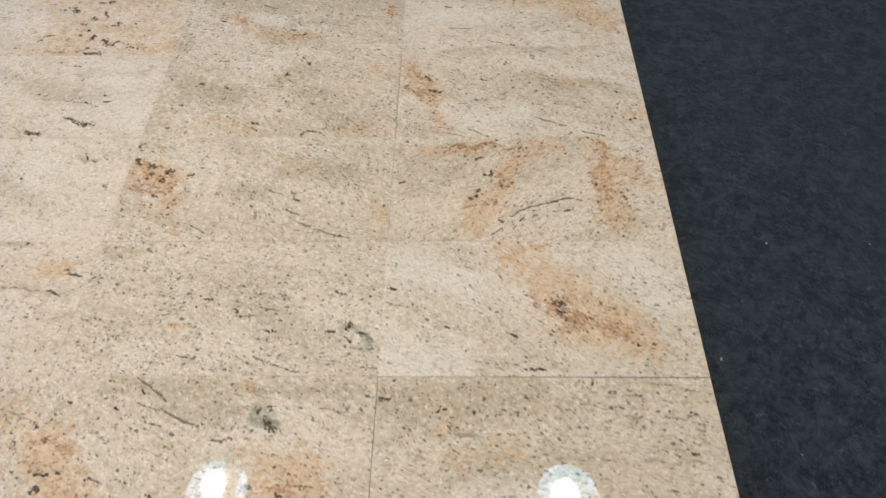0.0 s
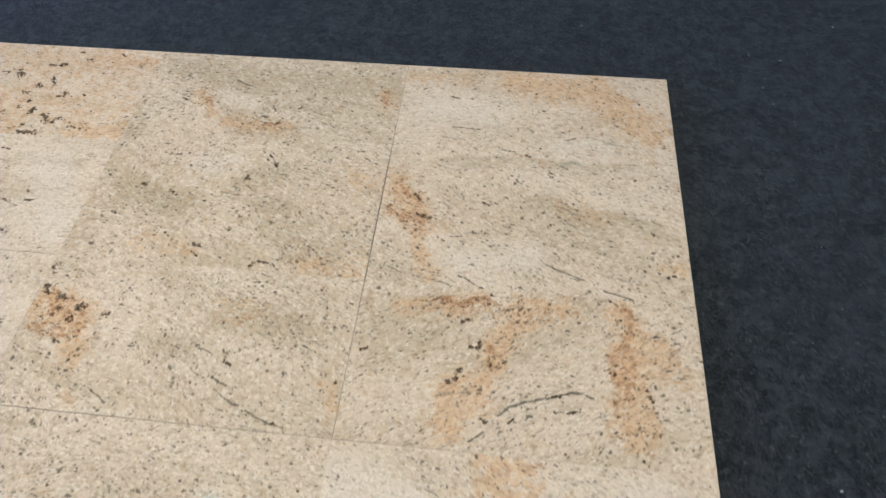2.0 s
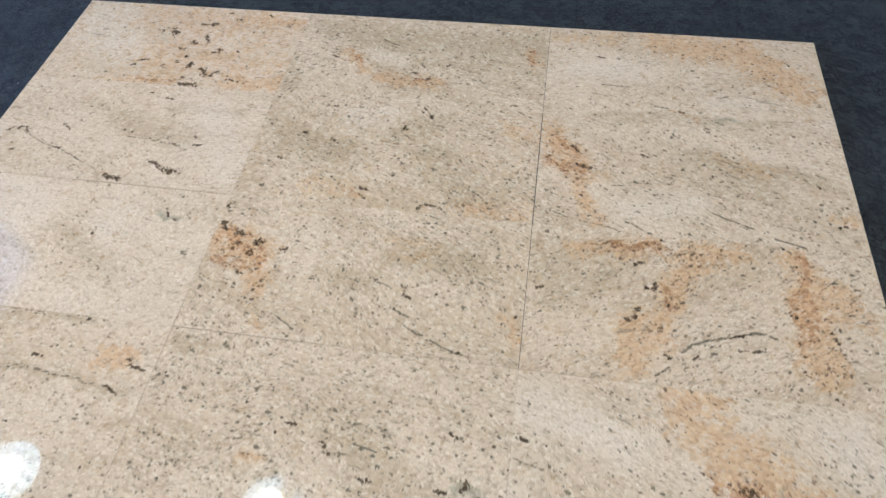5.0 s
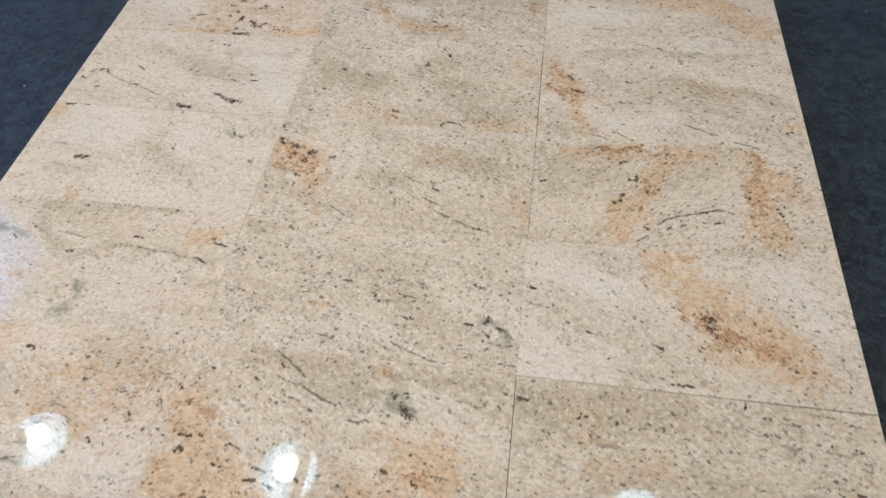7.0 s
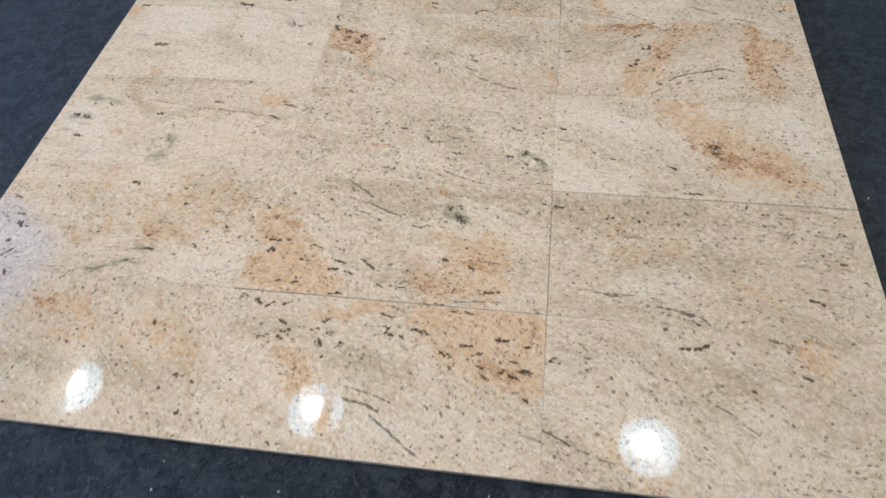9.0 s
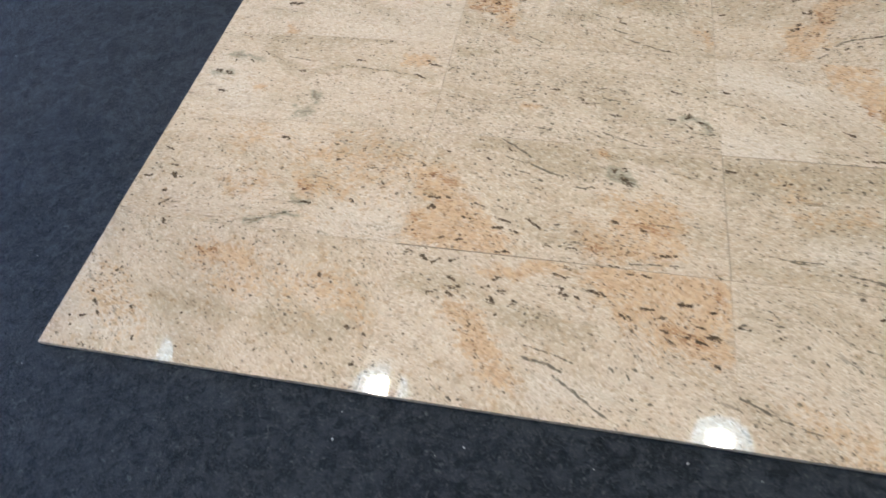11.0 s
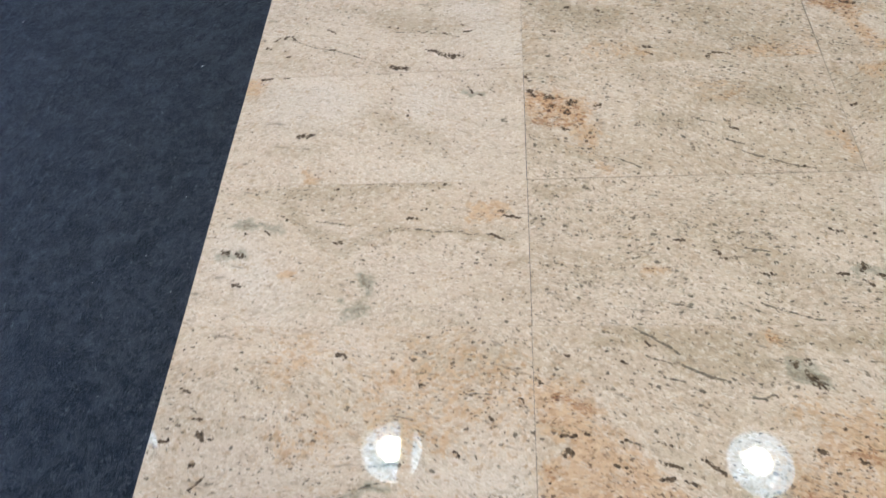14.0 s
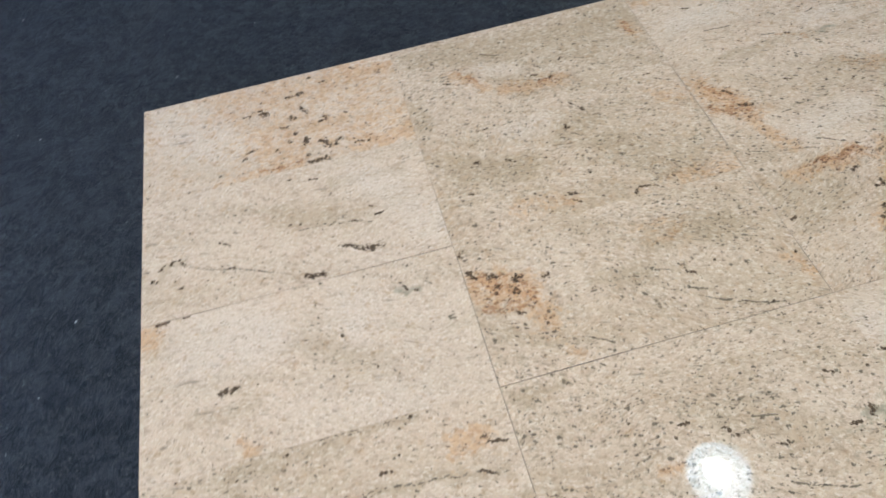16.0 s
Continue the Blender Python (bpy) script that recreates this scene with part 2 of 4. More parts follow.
GRANITE = polished_granite()
SAWN = sawn_granite()
CARPET = felt_carpet()
WALL_PAINT = plain("wall_paint", (0.54, 0.52, 0.49), 0.8)
CEILING_PAINT = plain("ceiling_paint", (0.30, 0.28, 0.26), 0.85)
STEEL = plain("painted_steel", (0.32, 0.33, 0.35), 0.45, 0.3)
ALUMINIUM = plain("spun_aluminium", (0.70, 0.71, 0.72), 0.35, 0.9)
CORE_GLOW = glowing("lamp_core", (1.0, 0.985, 0.86), LAMP_CORE)
RIM_GLOW = glowing("lamp_rim", (0.66, 0.88, 1.0), LAMP_RING * 1.7)
SPARKLE_GLOW = glowing("lamp_sparkle", (0.96, 0.98, 1.0), LAMP_CORE * 0.04)
HALO_GLOW = glowing("lamp_halo", (0.60, 0.85, 1.0), LAMP_RING * 1.1)
RING_GLOW = glowing("lamp_ring", (0.30, 0.70, 1.0), LAMP_RING)
LINT = plain("lint", (0.42, 0.43, 0.42), 0.9)


# ---- mesh helpers ------------------------------------------------------------------------------
def part(name, bm, material, parent=None, label=""):
    """Links a bmesh as one mesh object, under a thing where one is given."""
    mesh = bpy.data.meshes.new(name)
    bm.to_mesh(mesh)
    bm.free()
    mesh.materials.append(material)
    ob = new(name, mesh)
    ob.parent = parent
    return tagged(ob, label) if label else ob


def box(x0, y0, z0, x1, y1, z1, bevel=0.0, bm=None):
    bm = bm or bmesh.new()
    made = bmesh.ops.create_cube(bm, size=1.0, matrix=Matrix.Translation(((x0 + x1) / 2, (y0 + y1) / 2, (z0 + z1) / 2))
                                 @ Matrix.Diagonal((x1 - x0, y1 - y0, z1 - z0, 1)))
    if bevel:
        edges = list({e for v in made["verts"] for e in v.link_edges})
        bmesh.ops.bevel(bm, geom=edges, offset=bevel, segments=2, affect="EDGES", profile=0.5)
    return bm


def spun(profile, steps=40, cap=False):
    """A solid of revolution about z from (radius, height) pairs."""
    bm = bmesh.new()
    rings = [[bm.verts.new((r * math.cos(a), r * math.sin(a), z)) for a in np.linspace(0, 2 * math.pi, steps, False)] for r, z in profile]
    for low, high in zip(rings, rings[1:]):
        for k in range(steps):
            bm.faces.new((low[k], low[(k + 1) % steps], high[(k + 1) % steps], high[k]))
    if cap:
        bm.faces.new(rings[0][::-1])
        bm.faces.new(rings[-1])
    bmesh.ops.recalc_face_normals(bm, faces=bm.faces)
    for f in bm.faces:
        f.smooth = True
    return bm


# ---- the hall ----------------------------------------------------------------------------------
CARPET_Z = -0.011
WEST, EAST, SOUTH, NORTH, ROOF = -7.0, 8.0, -7.0, 9.0, 9.0

bm = bmesh.new()
bmesh.ops.create_grid(bm, x_segments=60, y_segments=60, size=0.5,
                      matrix=Matrix.Translation(((WEST + EAST) / 2, (SOUTH + NORTH) / 2, CARPET_Z)) @ Matrix.Diagonal((EAST - WEST, NORTH - SOUTH, 1, 1)))
tagged(part("floor", bm, CARPET), "charcoal needle-felt carpet laid over the whole floor", "carpet", kind="structure")
tagged(part("wall_south", box(WEST, SOUTH - 0.2, CARPET_Z, EAST, SOUTH, ROOF), WALL_PAINT), "plain pale grey painted wall", "wall", kind="structure")
tagged(part("wall_north", box(WEST, NORTH, CARPET_Z, EAST, NORTH + 0.2, ROOF), WALL_PAINT), "plain pale grey painted wall", "wall", kind="structure")
tagged(part("wall_east", box(EAST, SOUTH - 0.2, CARPET_Z, EAST + 0.2, NORTH + 0.2, ROOF), WALL_PAINT), "plain pale grey painted wall", "wall", kind="structure")
# the low opening is unseen, added to pass blue fill light onto the carpet
FILL, HIGH = (-6.6, 4.6, 0.4, 3.0), (-4.0, 5.6, 6.4, 7.9)   # south, north, sill and head of the two openings
bm = box(WEST - 0.2, SOUTH - 0.2, CARPET_Z, WEST, NORTH + 0.2, FILL[2])
box(WEST - 0.2, SOUTH - 0.2, FILL[3], WEST, NORTH + 0.2, HIGH[2], bm=bm)
box(WEST - 0.2, SOUTH - 0.2, HIGH[3], WEST, NORTH + 0.2, ROOF, bm=bm)
for low in (FILL, HIGH):
    box(WEST - 0.2, SOUTH - 0.2, low[2], WEST, low[0], low[3], bm=bm)
    box(WEST - 0.2, low[1], low[2], WEST, NORTH + 0.2, low[3], bm=bm)
tagged(part("wall_west", bm, WALL_PAINT), "plain pale grey wall with a long high window opening and an added low one", "wall", kind="structure")
tagged(part("ceiling", box(WEST - 0.2, SOUTH - 0.2, ROOF, EAST + 0.2, NORTH + 0.2, ROOF + 0.2), CEILING_PAINT), "plain grey ceiling of the hall", "ceiling", kind="structure")
# the low lamp is added fill that turns the western carpet bluer
for name, (south, north, sill, head), watts in (("low_blue_fill", FILL, FILL_WATTS), ("high_window_daylight", HIGH, HIGH_WATTS)):
    middle = Vector((WEST - 0.1, (south + north) / 2, (sill + head) / 2))
    area_lamp(name, north - south, head - sill, watts, (0.14, 0.37, 1.0), look(middle, middle + Vector((1, 0, 0))))


# ---- pendant lamps -----------------------------------------------------------------------------
def pendant_lamp(x, y, z):
    """A round pendant lamp: spun housing, pale refractor ring, bright core, cord and ceiling cup."""
    lamp = new("pendant_lamp")
    lamp.location, lamp.scale = (x, y, z), (0.93, 0.93, 1.0)
    tagged(lamp, "round white pendant lamp with a bright core, lit", "pendant lamp", "pendant lamps over the display")
    part("housing", spun([(0.035, 0.30), (0.085, 0.29), (0.10, 0.20), (0.10, 0.12), (0.215, 0.02), (0.215, 0.012), (0.209, 0.012), (0.095, 0.115)]), ALUMINIUM, lamp)
    part("refractor", spun([(0.207, 0.012), (0.200, 0.004), (0.150, 0.002), (0.0005, 0.004)]), RING_GLOW, lamp, "pale frosted refractor disc")
    part("bulb", spun([(0.085, 0.002), (0.080, -0.006), (0.055, -0.012), (0.0005, -0.014)]), CORE_GLOW, lamp, "glowing white core").location = (-0.012, 0.016, 0)
    # the glow that fades outward from the core, put in as an emissive disc
    part("core_halo", spun([(0.112, 0.001), (0.106, -0.003), (0.0005, -0.004)]), HALO_GLOW, lamp, "glowing halo disc round the core").location = (-0.008, 0.010, 0)
    # highlights in the prismatic refractor, put in as small glowing discs
    for turn, far, size in ((250, 0.135, 0.014), (285, 0.150, 0.016), (310, 0.125, 0.018), (205, 0.150, 0.012), (15, 0.140, 0.012), (150, 0.135, 0.016), (335, 0.155, 0.010), (225, 0.120, 0.010)):
        sparkle = part("lens_sparkle", spun([(size, 0.002), (size * 0.7, -0.004), (0.0005, -0.006)], 12), SPARKLE_GLOW, lamp)
        sparkle.location = (far * math.cos(radians(turn)), far * math.sin(radians(turn)), 0)
    part("rim", spun([(0.204, 0.016), (0.209, 0.010), (0.209, 0.000), (0.202, 0.000), (0.200, 0.010)]), RIM_GLOW, lamp, "bright outer rim")
    part("cord", spun([(0.006, 0.29), (0.006, ROOF - z - 0.04)], 10), STEEL, lamp)
    part("ceiling_cup", spun([(0.006, ROOF - z - 0.06), (0.05, ROOF - z - 0.05), (0.06, ROOF - z)], 24), STEEL, lamp)
    return lamp


first = pendant_lamp(2.10, 1.25, 3.25)
# the three at y -2.90 are unseen, added to brighten the tiles
for x, y in ((-0.20, 1.27), (-2.02, 1.24), (0.90, 0.60), (-2.30, -2.90), (0.20, -2.90), (2.90, -2.90)):
    copy_thing(first, pose(x, y, 3.25))
bar = tagged(new("steel_bar"), "flat grey steel bar carrying cables below a lamp", "steel bar")
bar.location = (-0.108, 1.3, 3.20)
part("strip", box(-0.040, -1.2, -0.01, 0.048, 1.2, 0.01, 0.003), STEEL, bar)
for y in (-1.1, 1.1):
    part("hanger", spun([(0.005, 0.01), (0.005, ROOF - 3.20)], 8), STEEL, bar).location = (0, y, 0)

# unseen stand added beside the display; hides the westernmost lamp from the low path
stand = tagged(new("sign_stand"), "slim grey unseen stand beside the display, its panel added to block a lamp", "sign stand")
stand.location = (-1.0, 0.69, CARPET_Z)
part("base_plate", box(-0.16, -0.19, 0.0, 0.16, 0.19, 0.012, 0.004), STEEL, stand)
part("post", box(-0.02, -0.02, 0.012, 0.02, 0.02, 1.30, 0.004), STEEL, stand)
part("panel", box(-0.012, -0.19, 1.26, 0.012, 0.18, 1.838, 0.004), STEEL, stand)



# ---- granite tiles -----------------------------------------------------------------------------
TILE_W, TILE_H, TILE_T, EDGE = 0.6100, 0.3050, 0.0100, 0.0003
NX, NY = 256, 128
def minerals_a1(blush, ochre, rust, crystal, vein, stain, brown, pale):
    blush(60, 233, 243, 509, 253)
    blush(60, 291, 100, 569, 97)
    blush(18, 183, 3, 358, 20)
    ochre(20, 494, 30, 603, 27)
    ochre(13, 495, 270, 596, 258)
    rust(5, 259, 9, 351, 19)
    pale(60, 69, 226, 183, 124)
    brown(14, 594, 34, 610, 65)
    crystal(13.8, 279, 201, 288, 195)
    crystal(5.8, 343, 233, 354, 232)
    crystal(8, 367, 234, 380, 235)
    crystal(4.3, 236, 200, 258, 199)
    crystal(6.5, 370, 190, 382, 170)
    crystal(7.2, 343, 165, 353, 154)
    crystal(6.5, 321, 134, 328, 135)
    crystal(7.2, 420, 143, 425, 136)
    crystal(5.8, 407, 127, 422, 129)
    crystal(5.8, 346, 105, 352, 107)
    crystal(9.4, 364, 67, 372, 82)
    crystal(8.7, 404, 65, 416, 46)
    crystal(6.5, 429, 43, 435, 42)
    crystal(7.2, 437, 53, 446, 58)
    crystal(5.8, 366, 24, 369, 29)
    crystal(9.4, 372, 7, 407, 9)
    crystal(4.3, 477, 35, 493, 32)
    crystal(5.8, 506, 32, 510, 32)
    crystal(5.8, 299, 68, 302, 69)
    crystal(5.8, 330, 87, 335, 84)
    crystal(4.3, 400, 286, 406, 285)
    crystal(5.1, 426, 259, 436, 260)
    crystal(4.3, 506, 287, 516, 277)
    crystal(4.3, 224, 62, 231, 66)
    crystal(3.6, 231, 80, 258, 86)
    crystal(4.3, 469, 138, 472, 136)


def minerals_a2(blush, ochre, rust, crystal, vein, stain, brown, pale):
    brown(36, 59, 260, 320, 215, 593, 227)
    brown(26, 406, 164, 592, 132)
    brown(16, 21, 87, 28, 23)
    ochre(15, 129, 164, 176, 104)
    rust(7, 140, 172, 170, 124)
    ochre(20, 229, 78, 353, 68)
    rust(8, 313, 84, 346, 88)
    ochre(14, 573, 208, 588, 167)
    rust(7, 577, 208, 583, 167)
    pale(18, 205, 167, 275, 141)
    crystal(4, 337, 81, 345, 88)
    crystal(3.5, 298, 104, 313, 102)
    crystal(3, 167, 94)
    crystal(3, 225, 100)
    vein(3.3, 209, 220, 227, 208, 259, 197)
    crystal(3, 98, 148, 109, 143)
    vein(2.75, 442, 96, 475, 82)
    crystal(3.5, 557, 221)
    crystal(3, 555, 193)
    crystal(3.5, 568, 208)
    crystal(3.5, 576, 155)
    vein(2.2, 336, 290, 353, 285)
    vein(2.2, 406, 268, 432, 257)
    vein(2.2, 365, 279, 401, 261)
    vein(2.2, 308, 273, 330, 262)
    crystal(2.5, 36, 236)
    crystal(2.5, 152, 240)
    crystal(2.5, 317, 134, 327, 128)
    crystal(3, 379, 134, 386, 141)
    vein(2.2, 476, 168, 514, 160)
    crystal(2.5, 260, 137)
    crystal(3, 98, 7)
    vein(2.75, 106, 2, 121, 1)
    vein(2.2, 371, 14, 387, 3)
    crystal(3, 539, 17, 556, 17)


def minerals_a3(blush, ochre, rust, crystal, vein, stain, brown, pale):
    ochre(36, 259, 275, 444, 236, 564, 124)
    ochre(28, 447, 269, 528, 181)
    blush(16, 28, 267, 163, 273)
    brown(13, 112, 6, 269, 21, 374, 14, 510, 22)
    stain(6, 369, 13, 401, 25)
    rust(5, 269, 32, 337, 9)
    pale(20, 367, 72, 463, 76)
    pale(30, 61, 160, 213, 161)
    vein(2.75, 124, 108, 193, 105)
    crystal(3, 116, 205, 131, 200)
    crystal(3, 437, 282)
    crystal(3, 58, 217)
    crystal(3, 323, 195)
    crystal(3, 531, 224, 542, 214)
    vein(2.75, 372, 88, 406, 99)
    vein(2.2, 422, 101, 460, 94)
    crystal(3, 297, 114, 306, 106)
    crystal(3, 179, 51, 185, 45)
    crystal(2.5, 322, 60)
    crystal(3, 272, 114)
    vein(3.3, 240, 48, 268, 44)
    crystal(3.5, 290, 38, 301, 34)
    crystal(3.5, 113, 8)
    crystal(3, 135, 36)


def minerals_b1(blush, ochre, rust, crystal, vein, stain, brown, pale):
    brown(20, 400, 239, 542, 225)
    pale(40, 481, 226, 593, 68)
    crystal(3, 312, 274, 322, 277)
    vein(1.63, 327, 269, 356, 258)
    crystal(3.5, 359, 262, 381, 258)
    crystal(3, 396, 207, 406, 215)
    vein(1.63, 259, 244, 280, 237)
    crystal(3, 285, 156)
    crystal(4, 306, 152)
    crystal(4, 326, 148)
    vein(1.63, 358, 142, 409, 124)
    crystal(3, 424, 123, 438, 123)
    vein(2.44, 438, 123, 476, 106)
    crystal(4, 394, 70, 418, 65)
    crystal(4.5, 418, 65, 437, 53)
    crystal(5, 437, 53, 455, 43)
    crystal(4, 459, 47, 481, 44)
    crystal(3, 472, 56, 482, 58)
    crystal(3, 470, 154, 478, 146)
    crystal(3, 480, 124, 496, 128)
    crystal(3, 132, 194)
    crystal(2.5, 158, 156, 180, 140)
    crystal(4.5, 23, 100)
    crystal(5, 37, 121, 44, 128)
    crystal(4, 57, 128, 69, 139)
    crystal(4, 76, 136, 91, 117)
    crystal(3, 90, 142)
    vein(2.44, 76, 125, 111, 105, 145, 92, 189, 80, 233, 60, 276, 41, 308, 25, 339, 6)
    crystal(4, 173, 85, 184, 82)
    crystal(3.5, 233, 62)
    crystal(5.5, 348, 15, 357, 15)
    crystal(4, 319, 22, 326, 13)
    crystal(3, 304, 46)
    crystal(3, 72, 67, 82, 67)
    crystal(3, 259, 97)
    crystal(3, 561, 10, 569, 11)
    crystal(7, 410, 65, 439, 51, 479, 44)
    crystal(5, 450, 40, 461, 41)
    crystal(7, 328, 17, 354, 11)
    brown(8, 27, 95, 45, 125, 95, 128)
    crystal(4, 25, 100, 28, 93)
    brown(26, 274, 180, 469, 131)
    vein(2.16, 298, 134, 396, 133, 479, 106)
    brown(12, 7, 358, 302, 318)


def minerals_b2(blush, ochre, rust, crystal, vein, stain, brown, pale):
    brown(36, 72, 171, 194, 146)
    brown(40, 382, 143, 508, 38)
    brown(24, 302, 199, 383, 236)
    blush(24, 482, 14, 586, 17)
    blush(20, 542, 248, 598, 234)
    blush(18, 137, 40, 229, 40)
    blush(13, 252, 32, 255, 31)
    pale(24, 198, 242, 284, 267)
    crystal(3, 133, 278, 153, 279)
    vein(2.75, 189, 276, 214, 282)
    crystal(4, 350, 294, 356, 288)
    crystal(3.5, 366, 272, 374, 264)
    vein(2.75, 350, 294, 375, 262)
    vein(2.75, 559, 304, 596, 284)
    crystal(5.5, 316, 225, 319, 230)
    crystal(4, 325, 224)
    crystal(4, 320, 207)
    vein(2.75, 321, 207, 340, 191)
    crystal(3, 276, 244)
    crystal(3.5, 438, 238)
    crystal(3.5, 505, 215)
    crystal(5, 101, 191, 110, 190)
    crystal(4, 165, 179, 174, 173)
    crystal(3.5, 183, 168)
    crystal(3.5, 197, 153)
    crystal(4, 6, 167)
    crystal(3.5, 46, 112)
    crystal(3, 66, 112, 81, 109)
    crystal(4.5, 162, 102)
    crystal(3.5, 176, 87)
    crystal(3.5, 112, 139)
    crystal(3, 138, 145)
    crystal(3.5, 246, 157)
    crystal(3, 283, 111)
    crystal(4.5, 259, 49, 275, 45)
    crystal(3.5, 261, 33, 274, 23)
    crystal(6, 385, 9)
    crystal(5.5, 392, 18, 408, 21)
    crystal(3, 415, 20, 432, 13)
    vein(2.75, 433, 9, 457, -6)
    crystal(3.5, 465, 10)
    crystal(3.5, 474, 13)
    crystal(3.5, 320, 89)
    crystal(4.5, 584, 15)
    crystal(3, 551, 19)
    crystal(3, 193, 73)
    crystal(3, 153, 50)
    crystal(3, 495, 172)
    crystal(3, 600, 217)


def minerals_b3(blush, ochre, rust, crystal, vein, stain, brown, pale):
    ochre(28, 30, 246, 87, 138)
    rust(13, 21, 180, 81, 155)
    rust(11, 37, 234, 74, 192)
    ochre(13, 79, 119, 112, 37)
    brown(30, 329, 223, 443, 164)
    blush(20, 368, 203, 454, 178)
    ochre(11, 567, 80, 595, 73)
    pale(28, 171, 61, 314, 80)
    brown(22, 466, 203, 556, 155)
    crystal(4, 341, 296, 351, 294)
    crystal(3.5, 167, 291)
    crystal(4, 473, 291)
    crystal(4, 513, 297, 520, 292)
    crystal(5, 68, 213, 80, 201)
    crystal(6.5, 91, 159, 104, 156)
    crystal(4.5, 80, 164)
    crystal(4.5, 25, 241)
    crystal(4.5, 25, 218)
    crystal(3.5, 50, 172)
    crystal(3.5, 20, 156)
    crystal(3, 154, 166)
    crystal(3.5, 209, 204, 222, 198)
    vein(2.75, 185, 128, 207, 126)
    vein(2.75, 148, 114, 173, 115)
    vein(2.2, 275, 266, 306, 254)
    crystal(3.5, 346, 160)
    crystal(3.5, 361, 147)
    vein(2.75, 326, 116, 374, 102)
    vein(3.3, 340, 66, 358, 57, 381, 47, 404, 36)
    vein(2.75, 427, 28, 436, 33)
    vein(3.3, 444, 16, 466, 11, 505, 0)
    vein(2.75, 213, 108, 233, 97)
    vein(2.2, 37, 36, 68, 23)
    vein(2.2, 46, 10, 67, 0)
    vein(2.75, 151, 21, 171, 9)
    vein(2.75, 174, 26, 214, 4)
    crystal(4, 230, 10)
    crystal(3, 497, 153)
    crystal(3.5, 547, 152)
    vein(2.2, 544, 189, 576, 172)
    crystal(3.5, 589, 108)
    crystal(3, 565, 58, 580, 61)
    crystal(3, 499, 71)
    crystal(3, 383, 231)
    crystal(3, 492, 204)
    crystal(3, 460, 179)


def minerals_c1(blush, ochre, rust, crystal, vein, stain, brown, pale):
    crystal(4.5, 31, 300, 53, 303)
    crystal(3.5, 80, 302, 90, 303)
    crystal(5, 139, 126, 152, 127)
    crystal(5, 160, 124, 173, 131)
    crystal(3.5, 209, 127)
    crystal(3, 271, 117)
    crystal(3, 302, 187)
    crystal(3, 332, 198)
    crystal(3.5, 327, 135)
    vein(2.2, 385, 120, 403, 110, 428, 96)
    crystal(3, 419, 98)
    crystal(3, 453, 75)
    crystal(3, 498, 246, 503, 236)
    crystal(3, 508, 234, 523, 228)
    vein(2.2, 540, 245, 551, 235)
    vein(2.75, 563, 156, 578, 158)
    vein(2.75, 565, 152, 576, 151)
    crystal(2.5, 467, 102)
    crystal(2.5, 421, 134)
    crystal(2.5, 340, 103)
    crystal(2.5, 367, 179, 373, 171)
    crystal(2.5, 427, 25)
    crystal(2.5, 486, 38)
    pale(50, 107, 219, 225, 224)
    pale(40, 401, 209)
    ochre(20, 14, 282)
    ochre(15, 175, 18)
    crystal(6, 139, 130, 166, 131)
    crystal(4.5, 32, 303, 52, 299)
    crystal(4, 80, 304, 87, 303)
    stain(7, 492, 242, 524, 229)
    brown(30, 292, 190, 439, 91)
    brown(20, 88, 89, 205, 85)


def minerals_c2(blush, ochre, rust, crystal, vein, stain, brown, pale):
    ochre(28, 24, 199, 106, 173, 117, 101)
    rust(17, 28, 213, 111, 158)
    rust(14, 23, 157, 78, 141)
    blush(26, 362, 222, 415, 213)
    brown(30, 367, 202, 515, 197)
    ochre(14, 591, 80, 601, 52)
    brown(18, 245, 146, 326, 129)
    ochre(11, 144, 19, 146, 18)
    crystal(4.5, 16, 226)
    crystal(4.5, 45, 216, 58, 211)
    crystal(4, 52, 191)
    crystal(6.5, 90, 193, 102, 198)
    crystal(5.5, 86, 173)
    crystal(4, 84, 124, 74, 130)
    crystal(3, 148, 191)
    crystal(3, 6, 235)
    vein(2.75, 342, 137, 370, 128)
    crystal(4, 394, 116, 407, 110)
    vein(2.75, 291, 137, 308, 131)
    crystal(3, 272, 109)
    vein(2.2, 290, 119, 303, 115)
    vein(2.2, 215, 127, 277, 129)
    vein(2.75, 379, 86, 411, 72)
    vein(3.3, 393, 63, 416, 48, 441, 38)
    vein(3.3, 457, 33, 477, 23, 502, 14, 526, 8)
    crystal(3.5, 507, 15)
    vein(2.75, 172, 48, 197, 33, 214, 21)
    crystal(3, 164, 41)
    crystal(3.5, 534, 275)
    crystal(3.5, 508, 215)
    crystal(4, 552, 237)
    crystal(3, 519, 251)
    crystal(3, 442, 238)
    crystal(4.5, 598, 97)
    crystal(3, 574, 80)
    crystal(3, 453, 124)
    crystal(3, 453, 56)
    crystal(3, 245, 274)
    crystal(3, 217, 235)
    crystal(3, 548, 205)
    vein(2.2, 337, 92, 359, 84)
    crystal(2.5, 217, 121)
    crystal(6.8, 12, 233, 14, 233)
    crystal(6.1, 17, 220, 20, 218)
    crystal(6.1, 44, 217, 56, 214)
    crystal(7.4, 51, 189, 58, 190)
    crystal(9.5, 93, 195, 101, 200)
    crystal(10.1, 82, 175, 85, 168)
    crystal(6.8, 143, 186, 153, 187)
    crystal(5.4, 3, 277, 7, 277)
    crystal(5.4, 53, 136, 55, 136)
    crystal(4.7, 80, 125, 85, 122)
    brown(9, 19, -51, 98, -28, 145, -19)
    rust(6, 5, -46, 21, -42)


